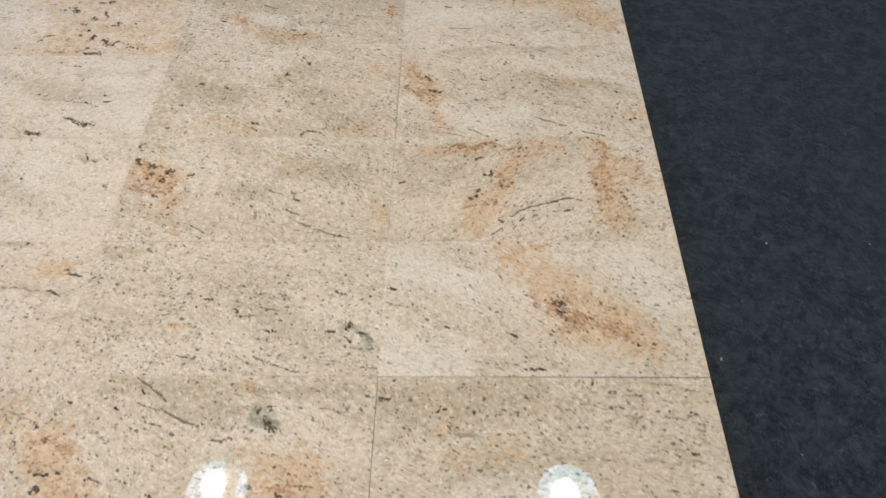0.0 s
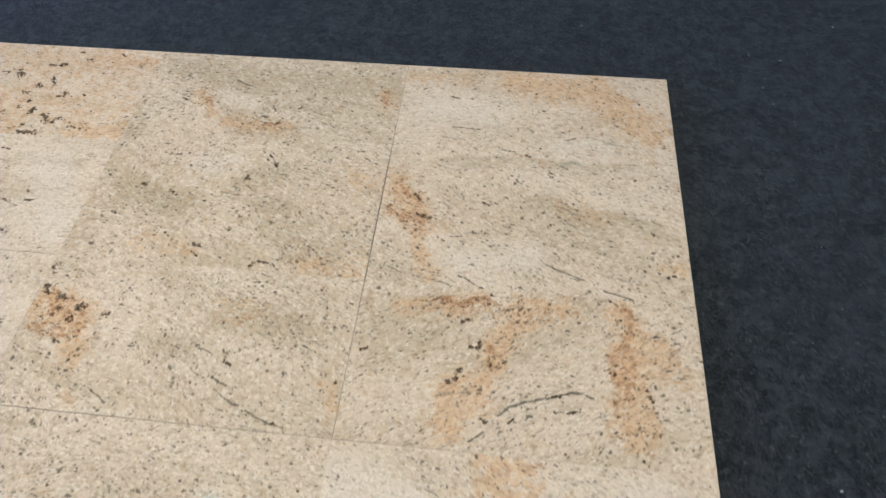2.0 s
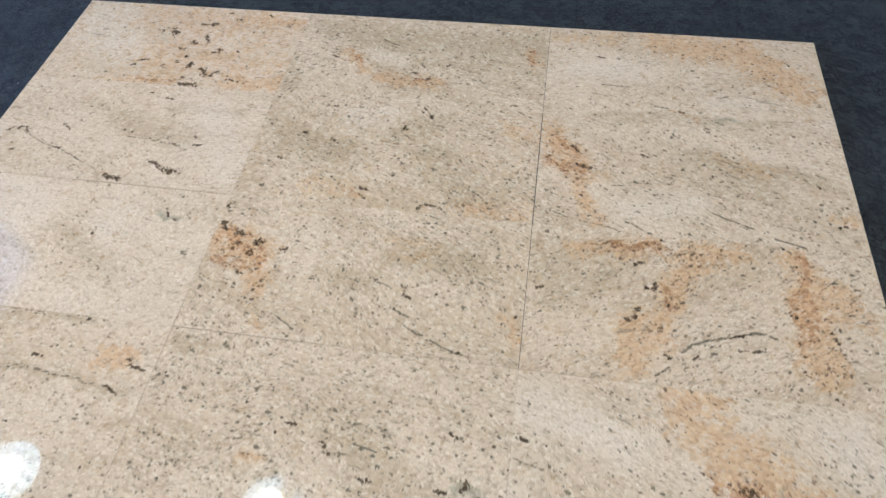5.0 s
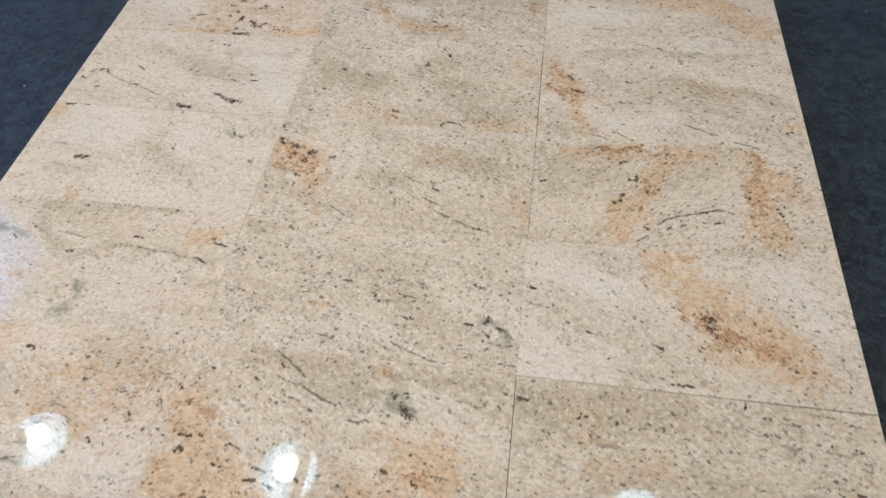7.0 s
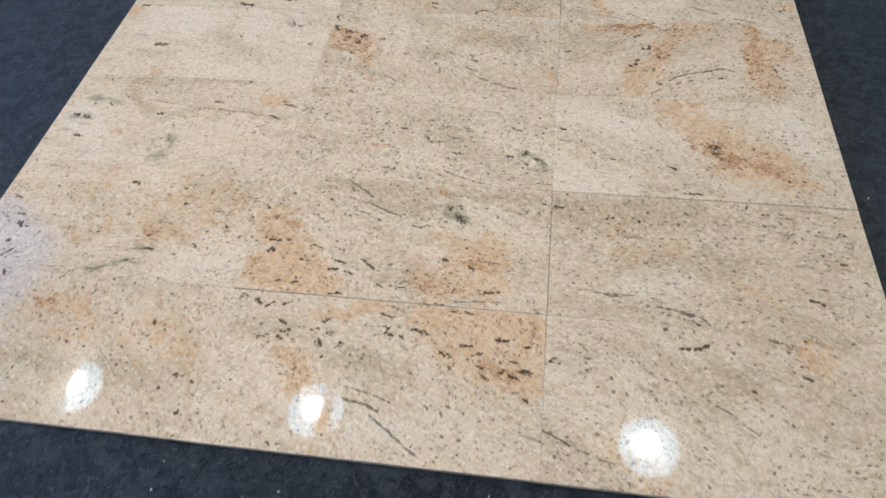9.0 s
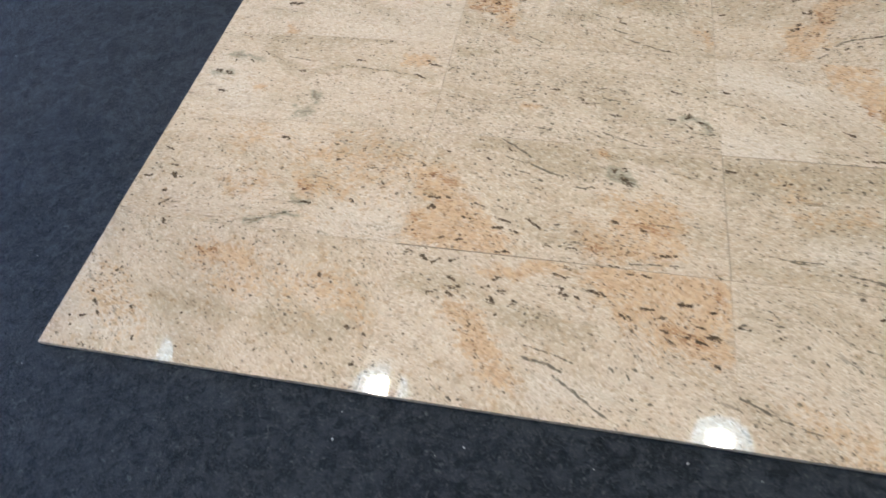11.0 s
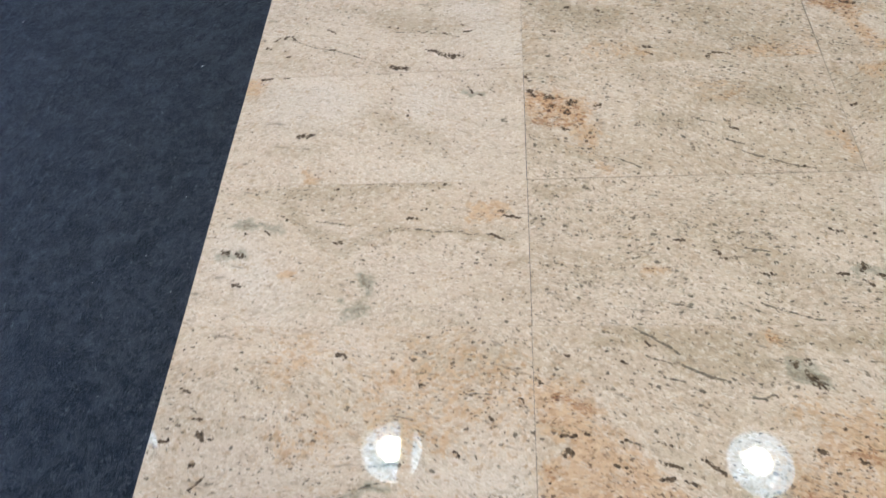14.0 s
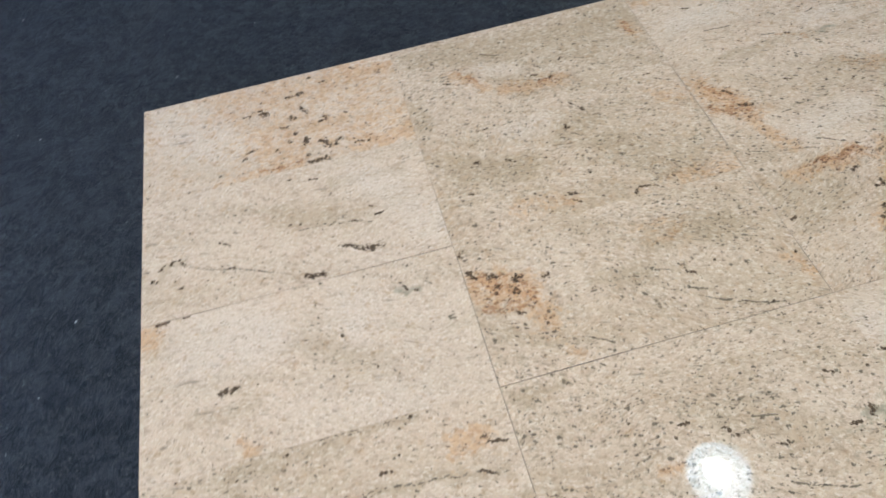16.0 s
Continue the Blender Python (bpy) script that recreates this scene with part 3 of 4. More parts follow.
def minerals_c3(blush, ochre, rust, crystal, vein, stain, brown, pale):
    rust(9, 480, 241, 454, 100)
    ochre(26, 481, 205, 497, 72)
    brown(36, 32, 214, 138, 262)
    rust(5, 124, 275, 229, 279)
    ochre(16, 84, 250, 229, 274)
    brown(28, 49, 150, 133, 194)
    ochre(20, 274, 241, 337, 283, 382, 284)
    ochre(22, 292, 248, 256, 178, 223, 88)
    rust(7, 249, 195, 244, 150)
    ochre(22, 473, 277, 494, 210, 491, 133)
    rust(9, 481, 278, 489, 227)
    rust(12, 493, 192, 476, 123)
    ochre(28, 518, 209, 551, 185)
    ochre(22, 191, 110, 178, 34)
    ochre(16, 464, 85, 488, 55)
    crystal(3.5, 113, 274)
    crystal(4, 240, 295)
    crystal(3, 98, 254)
    crystal(4, 19, 161, 28, 165)
    crystal(5.5, 192, 232, 205, 242)
    crystal(6, 211, 185)
    crystal(6, 225, 194, 225, 185)
    crystal(5, 194, 139, 200, 147)
    crystal(6.5, 177, 116)
    crystal(6, 190, 124)
    crystal(5, 246, 160, 246, 153)
    vein(3.85, 263, 65, 279, 79, 297, 89, 329, 99, 356, 107)
    vein(3.85, 356, 107, 383, 116, 405, 117, 422, 111)
    crystal(4, 352, 106, 365, 109)
    crystal(4, 238, 57, 245, 53)
    vein(2.75, 219, 16, 242, 35)
    crystal(4, 223, 10)
    crystal(3.5, 284, 56, 291, 62)
    crystal(3.5, 358, 79, 366, 80)
    crystal(3.5, 381, 81, 402, 87)
    crystal(3, 314, 82)
    crystal(3, 309, 130)
    crystal(3.5, 376, 13)
    crystal(3, 347, 152)
    crystal(4, 474, 263)
    crystal(4, 480, 243)
    crystal(4, 452, 158)
    crystal(4, 476, 152)
    crystal(4.5, 459, 157)
    crystal(4, 456, 106)
    crystal(5, 461, 83)
    crystal(4.5, 497, 137)
    crystal(4.5, 512, 134)
    crystal(5, 515, 124, 519, 115)
    crystal(3.5, 526, 141)
    crystal(4.5, 498, 14)
    crystal(4.5, 505, 7)
    crystal(3, 458, 301)
    vein(2.75, 449, 307, 470, 292)
    vein(2.2, 507, 228, 544, 236)
    vein(2.2, 564, 243, 584, 254)
    vein(2.75, 528, 82, 545, 85)


def minerals_d1(blush, ochre, rust, crystal, vein, stain, brown, pale):
    brown(7, 262, 151, 326, 173, 384, 195, 454, 187, 536, 177, 578, 166)
    brown(8, 130, 245, 187, 196, 267, 155)
    brown(12, 151, 282, 330, 292, 453, 298)
    stain(17, 302, 20, 321, 28)
    stain(10, 319, 95, 335, 72)
    stain(8, 280, 52, 283, 51)
    ochre(10, 172, 97, 180, 96)
    brown(9, 587, 121, 606, 120)
    ochre(15, 515, 236, 556, 234)
    pale(40, 60, 157, 155, 58)
    vein(1.32, 284, 297, 411, 298, 469, 298)
    crystal(4.5, 453, 299)
    crystal(3.5, 482, 300)
    crystal(3.5, 497, 290)
    crystal(4, 243, 293)
    crystal(4, 157, 274)
    crystal(3, 60, 299)
    vein(1.76, 340, 185, 390, 197, 450, 190, 519, 182, 592, 168)
    vein(2.2, 211, 217, 258, 210, 304, 204)
    crystal(4, 385, 221, 405, 221)
    crystal(3.5, 476, 241)
    crystal(3.5, 558, 235, 570, 229)
    crystal(4, 577, 222, 596, 218)
    crystal(3, 421, 241)
    crystal(3, 142, 232, 155, 223)
    crystal(3.5, 74, 196, 82, 189)
    crystal(3.5, 115, 199, 126, 190)
    crystal(5, 40, 149)
    crystal(5, 68, 149, 80, 143)
    crystal(4, 77, 79)
    crystal(4, 88, 73)
    crystal(3, 39, 80)
    crystal(3.5, 57, 21)
    crystal(3, 12, 199)
    crystal(3, 322, 134)
    crystal(3, 327, 149)
    crystal(4, 252, 168, 267, 169)
    crystal(3, 182, 99, 192, 95)
    crystal(3, 351, 133)
    crystal(3, 405, 102)
    crystal(2.5, 562, 49)
    vein(1.65, 152, 146, 204, 127)
    crystal(4, 563, 224, 590, 219)
    crystal(3, 542, 183, 566, 170)
    vein(1.5, 169, 215, 208, 197, 286, 173, 334, 187, 373, 201, 440, 195, 535, 184, 585, 170)
    brown(10, 169, 215, 208, 197, 286, 173, 334, 187, 373, 201, 440, 195, 535, 184, 585, 170)
    brown(9, 152, 278, 148, 247, 169, 215)
    vein(1.3, 146, 289, 248, 305, 349, 303, 451, 298)
    brown(12, 146, 289, 248, 305, 349, 303, 451, 298)
    vein(1.2, 228, 218, 306, 206)
    crystal(6, 43, 152, 53, 150)
    crystal(6, 69, 150, 82, 142)
    crystal(5, 75, 83, 97, 77)
    stain(8, 38, 151, 84, 146)
    stain(12, 63, 215, 131, 197)


def minerals_d2(blush, ochre, rust, crystal, vein, stain, brown, pale):
    brown(9, 25, 277, 103, 283)
    ochre(8, 202, 109, 228, 100)
    stain(10, 542, 93, 581, 92, 589, 66)
    stain(8, 512, 90, 516, 91)
    crystal(3.5, 1, 264)
    crystal(3.5, 23, 220)
    crystal(4, 179, 188)
    crystal(3.5, 252, 164, 269, 163)
    crystal(3.5, 143, 115)
    crystal(3, 170, 170)
    crystal(3, 240, 146)
    crystal(3.5, 18, 119)
    crystal(3.5, 41, 109)
    crystal(4, 317, 141, 337, 121)
    crystal(3, 342, 103)
    crystal(4.5, 504, 92, 521, 93)
    crystal(6, 545, 97, 550, 108)
    crystal(4, 540, 81, 552, 71)
    crystal(4, 569, 91, 583, 86)
    crystal(3.5, 591, 78, 597, 71)
    vein(2.75, 553, 57, 600, 55)
    vein(2.75, 579, 18, 608, 16)
    vein(2.75, 370, 39, 402, 25, 446, 10, 481, 6)
    vein(2.75, 223, 41, 262, 31)
    crystal(3.5, 515, 24)
    crystal(3.5, 122, 20)
    crystal(3, 232, 1)
    vein(2.75, 379, 17, 392, 13)
    crystal(4, 585, 196)
    crystal(3.5, 574, 220)
    crystal(3.5, 583, 171)
    crystal(3.5, 514, 182, 527, 175)
    crystal(3, 507, 114)
    crystal(3, 609, 138)
    vein(2.75, 367, 145, 406, 137)
    crystal(3, 443, 140)
    crystal(3, 279, 214)
    crystal(3, 374, 97, 399, 92)


def minerals_d3(blush, ochre, rust, crystal, vein, stain, brown, pale):
    ochre(38, 347, 171, 416, 125, 491, 82)
    rust(22, 364, 132, 443, 102)
    ochre(32, 265, 255, 361, 200, 456, 116)
    ochre(28, 370, 94, 509, 72)
    rust(15, 337, 154, 403, 111, 472, 86)
    rust(10, 305, 164, 342, 143)
    ochre(14, 239, 290, 336, 287)
    pale(40, 28, 240, 161, 208)
    pale(40, 24, 26, 136, 30)
    pale(34, 500, 256, 555, 152)
    brown(11, 178, 37, 250, 22)
    crystal(4, 338, 162, 352, 153)
    crystal(4, 344, 140)
    crystal(3.5, 383, 101)
    crystal(3.5, 393, 96)
    crystal(3.5, 359, 118)
    crystal(3.5, 489, 65)
    crystal(3.5, 124, 105, 141, 98)
    crystal(4, 247, 89, 260, 82)
    crystal(3.5, 173, 198)
    crystal(3.5, 12, 191, 27, 185)
    crystal(3, 54, 183)
    crystal(3, 21, 225)
    vein(2.2, 179, 30, 223, 24)
    vein(2.75, 234, 28, 262, 23)
    vein(2.2, 4, 158, 52, 146)
    crystal(3, 164, 53)
    crystal(3, 224, 84)
    crystal(3.5, 443, 282)
    crystal(3, 376, 270)
    crystal(3.5, 532, 153, 542, 151)
    crystal(3, 462, 212)
    crystal(3, 244, 1)
    crystal(3.5, 272, 15, 310, 14)
    crystal(5.4, 337, 158, 345, 157)
    crystal(6.8, 349, 152, 358, 156)
    crystal(5.4, 342, 141, 352, 135)
    crystal(4.7, 391, 97, 395, 94)
    crystal(4.1, 359, 186, 361, 183)


def minerals_e1(blush, ochre, rust, crystal, vein, stain, brown, pale):
    blush(30, 191, 226, 220, 242)
    brown(28, 433, 232, 561, 240)
    blush(22, 383, 123, 464, 109)
    brown(18, 389, 135, 490, 100)
    rust(8, 378, 122, 397, 118)
    blush(28, 223, 105, 274, 120)
    blush(55, 395, 209, 563, 202)
    pale(50, 489, 54, 563, 45)
    stain(7, 288, 11, 382, 44)
    stain(9, 377, 81, 399, 79)
    crystal(5, 285, 252, 302, 250)
    crystal(4, 279, 238)
    crystal(4.5, 430, 202, 438, 201)
    crystal(4, 18, 104, 33, 106)
    crystal(3, 63, 141, 80, 142)
    crystal(4.5, 78, 121, 89, 109)
    crystal(4, 94, 107, 104, 111)
    crystal(3.5, 77, 101)
    crystal(3.5, 73, 84)
    crystal(4, 78, 68, 85, 71)
    crystal(3.5, 87, 32, 100, 46)
    crystal(3.5, 99, 28)
    crystal(3, 135, 90)
    crystal(3, 124, 65)
    crystal(3.5, 270, 120)
    crystal(3, 124, 2)
    vein(2.2, 261, 43, 272, 53)
    vein(2.75, 283, 12, 307, 21, 326, 27)
    vein(2.2, 345, 39, 394, 55)
    crystal(4, 389, 78, 407, 75)
    vein(2.2, 348, 72, 390, 76)
    crystal(3.5, 487, 96, 494, 90)
    crystal(3, 541, 150, 547, 143)
    crystal(3, 565, 127)
    vein(2.2, 494, 187, 542, 188)
    crystal(3, 587, 179)
    crystal(3, -4, 244, 8, 246)
    crystal(2.5, 30, 192, 49, 185)
    crystal(3.5, 590, 180, 595, 176)


def minerals_e2(blush, ochre, rust, crystal, vein, stain, brown, pale):
    blush(26, 337, 82, 495, 80)
    blush(22, 396, 169, 506, 145)
    ochre(32, 35, 181, 97, 103, 52, 36, 134, 25)
    ochre(28, 132, 64, 184, 31)
    ochre(15, 17, 67, 25, 26)
    rust(10, 41, 179, 72, 168)
    rust(8, 16, 64, 18, 64)
    rust(7, 20, 30, 22, 28)
    ochre(28, 433, 109, 499, 125)
    ochre(24, 382, 43, 497, 54)
    rust(11, 462, 102, 492, 100)
    rust(7, 372, 42, 376, 41)
    ochre(8, 375, 280, 376, 279)
    rust(5, 374, 281, 376, 280)
    stain(13, 403, 237, 426, 209)
    stain(10, 429, 235, 432, 231)
    brown(11, 101, 279, 225, 288, 395, 275, 588, 281)
    brown(28, 234, 251, 337, 232)
    vein(3.85, 161, 302, 189, 285, 217, 266, 231, 255)
    vein(3.85, 232, 237, 250, 228, 271, 218, 299, 208)
    vein(2.75, 175, 251, 207, 241, 232, 237)
    vein(2.75, 192, 219, 233, 207)
    vein(2.2, 240, 197, 261, 192)
    crystal(3, 179, 276, 188, 267)
    crystal(3, 139, 243, 148, 238)
    crystal(3.5, 50, 253, 59, 251)
    crystal(4, 2, 216, 11, 208)
    vein(2.75, 90, 219, 104, 215)
    vein(4.4, 329, 185, 342, 184, 357, 190)
    crystal(8, 399, 240)
    crystal(8, 420, 243)
    crystal(8, 415, 223, 422, 211)
    crystal(7, 426, 206, 434, 202)
    crystal(3, 362, 186)
    crystal(4, 36, 123, 60, 123)
    crystal(4, 70, 130, 78, 125)
    crystal(6.5, 42, 97, 52, 99)
    crystal(3, 126, 115, 136, 119)
    vein(2.75, 136, 118, 159, 107)
    crystal(3.5, 180, 115, 199, 110)
    crystal(4.5, 186, 84, 207, 79)
    crystal(4, 176, 63, 195, 63)
    crystal(3, 210, 61, 230, 53)
    crystal(3.5, 238, 92, 266, 72)
    crystal(3, 113, 81, 129, 78)
    crystal(3.5, 135, 72)
    crystal(4, 78, 24, 85, 27)
    crystal(4, 111, 24, 121, 26)
    crystal(4, 193, 6, 199, 4)
    crystal(4, 204, 8, 214, 8)
    crystal(5.5, 396, 108, 408, 105)
    crystal(4, 446, 137)
    crystal(3.5, 471, 127)
    crystal(4, 454, 93, 463, 88)
    vein(2.75, 469, 110, 515, 107)
    crystal(4, 278, 33, 288, 33)
    crystal(4, 325, 33, 337, 33)
    vein(2.2, 505, 244, 529, 242)
    vein(2.2, 538, 239, 562, 238)
    crystal(3.5, 432, 35)
    crystal(4, 490, 36, 518, 39)
    vein(2.75, 435, 11, 480, 17, 533, 18)
    crystal(4, 403, 2, 416, 1)
    crystal(4, 18, 54)
    stain(14, 399, 237, 402, 232)
    stain(14, 421, 218, 429, 207)
    crystal(5, 399, 237, 402, 232)
    crystal(5, 421, 218, 429, 207)


def minerals_e3(blush, ochre, rust, crystal, vein, stain, brown, pale):
    blush(18, 114, 246, 132, 198)
    brown(36, 27, 251, 155, 262, 256, 276)
    blush(22, 138, 156, 249, 167)
    brown(28, 152, 135, 339, 139)
    pale(28, 151, 78, 243, 89)
    brown(9, 456, 295, 531, 286, 581, 279)
    blush(18, 353, 102, 401, 71)
    vein(2.75, 70, 62, 90, 60, 130, 58, 159, 57)
    vein(3.85, 105, 56, 135, 54)
    vein(3.85, 207, 35, 236, 33, 263, 21)
    vein(3.3, 245, 31, 264, 28, 278, 22)
    crystal(4, 264, 11, 273, 6)
    vein(2.75, 278, 22, 292, 10)
    crystal(5, 477, 77, 493, 75)
    crystal(4.5, 493, 75, 499, 69)
    crystal(3.5, 362, 47)
    vein(2.75, 502, 106, 512, 103)
    crystal(3.5, 549, 166, 559, 165)
    crystal(4, 562, 238, 570, 237)
    crystal(3.5, 524, 242)
    vein(2.75, 457, 271, 481, 270)
    vein(2.2, 497, 293, 538, 290, 586, 279)
    crystal(3, 393, 293)
    crystal(3, 326, 148)
    crystal(3, 368, 186)
    crystal(3, 392, 177)
    vein(2.2, 275, 289, 311, 276)
    crystal(3.5, 6, 265, 23, 261)
    crystal(3, 111, 238, 127, 244)
    crystal(3, 338, 205)
    crystal(3, 324, 192)
    crystal(3, 419, 222)


def minerals_f1(blush, ochre, rust, crystal, vein, stain, brown, pale):
    ochre(24, 229, 237, 311, 236)
    rust(8, 219, 248, 248, 249)
    blush(48, 307, 186, 481, 189)
    blush(38, 56, 147, 151, 73)
    brown(36, 418, 116, 553, 116)
    blush(26, 543, 175, 591, 122)
    brown(20, 184, 125, 337, 103)
    pale(30, 45, 56, 161, 52)
    crystal(4, 110, 301, 120, 290)
    crystal(3, 241, 294, 246, 300)
    crystal(3, 212, 243)
    crystal(4, 49, 116)
    crystal(4, 63, 100, 71, 88)
    crystal(3, 81, 75, 89, 68)
    crystal(4, 72, 168, 82, 177)
    crystal(3, 90, 207)
    crystal(4, 31, 62)
    crystal(3.5, 51, 62, 64, 66)
    crystal(4, 43, 43)
    crystal(3.5, 55, 24)
    crystal(5, 84, 7)
    crystal(4, 141, 96, 149, 87)
    crystal(3.5, 127, 25)
    crystal(3.5, 175, 38, 174, 31)
    crystal(3, 215, 22)
    crystal(3.5, 261, 30)
    crystal(3, 245, 97)
    crystal(3, 248, 115)
    crystal(3, 305, 179)
    crystal(3, 320, 159, 325, 156)
    crystal(4, 478, 220, 479, 211)
    crystal(4.5, 559, 114, 566, 113)
    crystal(4.5, 575, 114)
    crystal(5.5, 594, 101)
    crystal(4.5, 539, 86)
    crystal(4.5, 587, 43, 591, 47)
    vein(2.2, 462, 57, 486, 32)
    crystal(3, 409, 45)
    crystal(3, 336, 52)
    crystal(3, 458, 88)
    crystal(3, 417, 4)


def minerals_f2(blush, ochre, rust, crystal, vein, stain, brown, pale):
    ochre(24, 139, 178, 174, 133)
    ochre(22, 179, 129, 228, 63)
    ochre(38, 399, 282, 585, 278)
    ochre(34, 454, 231, 582, 241)
    ochre(28, 505, 177, 585, 166)
    rust(11, 497, 186, 564, 170)
    rust(11, 585, 271, 595, 253)
    brown(18, 29, 231, 132, 224)
    ochre(13, 186, 267, 303, 291)
    brown(20, 234, 185, 373, 166)
    pale(24, 299, 56, 402, 56)
    crystal(4.5, 21, 297, 33, 292)
    crystal(5, 53, 284, 64, 277)
    crystal(4, 74, 273, 88, 283)
    crystal(3.5, 103, 280, 117, 284)
    crystal(3, 138, 287)
    crystal(5, 118, 222, 136, 227)
    crystal(4, 109, 245, 123, 241)
    crystal(4.5, 116, 212, 124, 207)
    crystal(4, 133, 216)
    crystal(4, 77, 206, 88, 208)
    crystal(4, 194, 249, 205, 256)
    crystal(4, 178, 230, 189, 234)
    crystal(6, 208, 225, 217, 226)
    crystal(3.5, 180, 210)
    crystal(5.5, 196, 210, 200, 203)
    crystal(3.5, 189, 204)
    crystal(4.5, 230, 199, 236, 210)
    crystal(5, 165, 150, 166, 145)
    crystal(4.5, 302, 278, 323, 270)
    crystal(4, 320, 296, 332, 290)
    crystal(4.5, 314, 252, 321, 248)
    crystal(4, 317, 237, 333, 232)
    crystal(3.5, 288, 246)
    crystal(3.5, 342, 236, 352, 229)
    crystal(5, 365, 251, 378, 247)
    crystal(4, 378, 247, 399, 242)
    crystal(3.5, 370, 266)
    crystal(5, 421, 209, 440, 202)
    crystal(4.5, 459, 226, 478, 227)
    crystal(4.5, 483, 209, 496, 214)
    crystal(5, 522, 243, 542, 243)
    crystal(3.5, 493, 188, 503, 184)
    crystal(3.5, 500, 172, 515, 163)
    crystal(3, 540, 206, 564, 200)
    crystal(3.5, 573, 234, 581, 234)
    crystal(6, 572, 186, 586, 183)
    crystal(4, 550, 175, 568, 171)
    crystal(5, 571, 136, 581, 133)
    crystal(4, 460, 296, 473, 293)
    crystal(3.5, 433, 296, 442, 294)
    vein(4.95, 264, 104, 289, 99, 310, 94, 331, 85)
    vein(3.85, 318, 77, 346, 60, 377, 36, 408, 17)
    vein(2.75, 263, 127, 314, 116, 348, 105)
    crystal(3.5, 55, 117)
    crystal(3.5, 209, 176)
    crystal(5, 534, 180)


def minerals_f3(blush, ochre, rust, crystal, vein, stain, brown, pale):
    crystal(4, 260, 261, 272, 265)
    crystal(5.5, 275, 265, 286, 270)
    crystal(3.5, 235, 260, 256, 262)
    brown(9, 362, 293, 434, 291, 480, 299, 559, 298)
    rust(7, 451, 290, 478, 291)
    vein(3.3, 393, 293, 415, 288)
    vein(2.75, 419, 285, 435, 275)
    crystal(5, 439, 226, 451, 222)
    crystal(3.5, 439, 247, 447, 246)
    crystal(3.5, 379, 231)
    crystal(3.5, 422, 234)
    crystal(3, 46, 298)
    crystal(3.5, 11, 214)
    crystal(3, 72, 201, 81, 198)
    crystal(3, 348, 192, 356, 189)
    vein(3.85, -5, 86, 22, 75, 50, 62)
    vein(2.75, 57, 58, 117, 42)
    crystal(4, 270, 262)
    vein(2.75, 273, 167, 305, 150, 328, 132, 350, 115)
    vein(2.2, 205, 197, 232, 193)
    vein(2.75, 7, 209, 26, 208)
    blush(30, 142, 35, 200, 25)
    blush(24, 103, 80)
    brown(20, 317, 218, 350, 200)
    crystal(3.5, 555, 213)
    ochre(30, 463, 261)


def wave(x, y, scale, seed):
    """Smooth value noise on arrays, about -1 to 1."""
    rng = np.random.default_rng(seed)
    table = rng.uniform(-1, 1, (64, 64))
    gx, gy = x / scale + 7.3, y / scale + 11.7
    ix, iy = np.floor(gx).astype(int), np.floor(gy).astype(int)
    fx, fy = gx - ix, gy - iy
    fx, fy = fx * fx * (3 - 2 * fx), fy * fy * (3 - 2 * fy)
    a, b = table[ix % 64, iy % 64], table[(ix + 1) % 64, iy % 64]
    c, d = table[ix % 64, (iy + 1) % 64], table[(ix + 1) % 64, (iy + 1) % 64]
    return (a * (1 - fx) + b * fx) * (1 - fy) + (c * (1 - fx) + d * fx) * fy


def near_line(x, y, line):
    """Distance in mm from every place to a chain of places."""
    places = [(line[k], line[k + 1]) for k in range(0, len(line), 2)]
    if len(places) == 1:
        places = places * 2
    best = np.full(x.shape, 1e9)
    for (ax, ay), (bx, by) in zip(places, places[1:]):
        dx, dy = bx - ax, by - ay
        t = np.clip(((x - ax) * dx + (y - ay) * dy) / max(dx * dx + dy * dy, 1e-9), 0, 1)
        best = np.minimum(best, np.hypot(x - ax - t * dx, y - ay - t * dy))
    return best


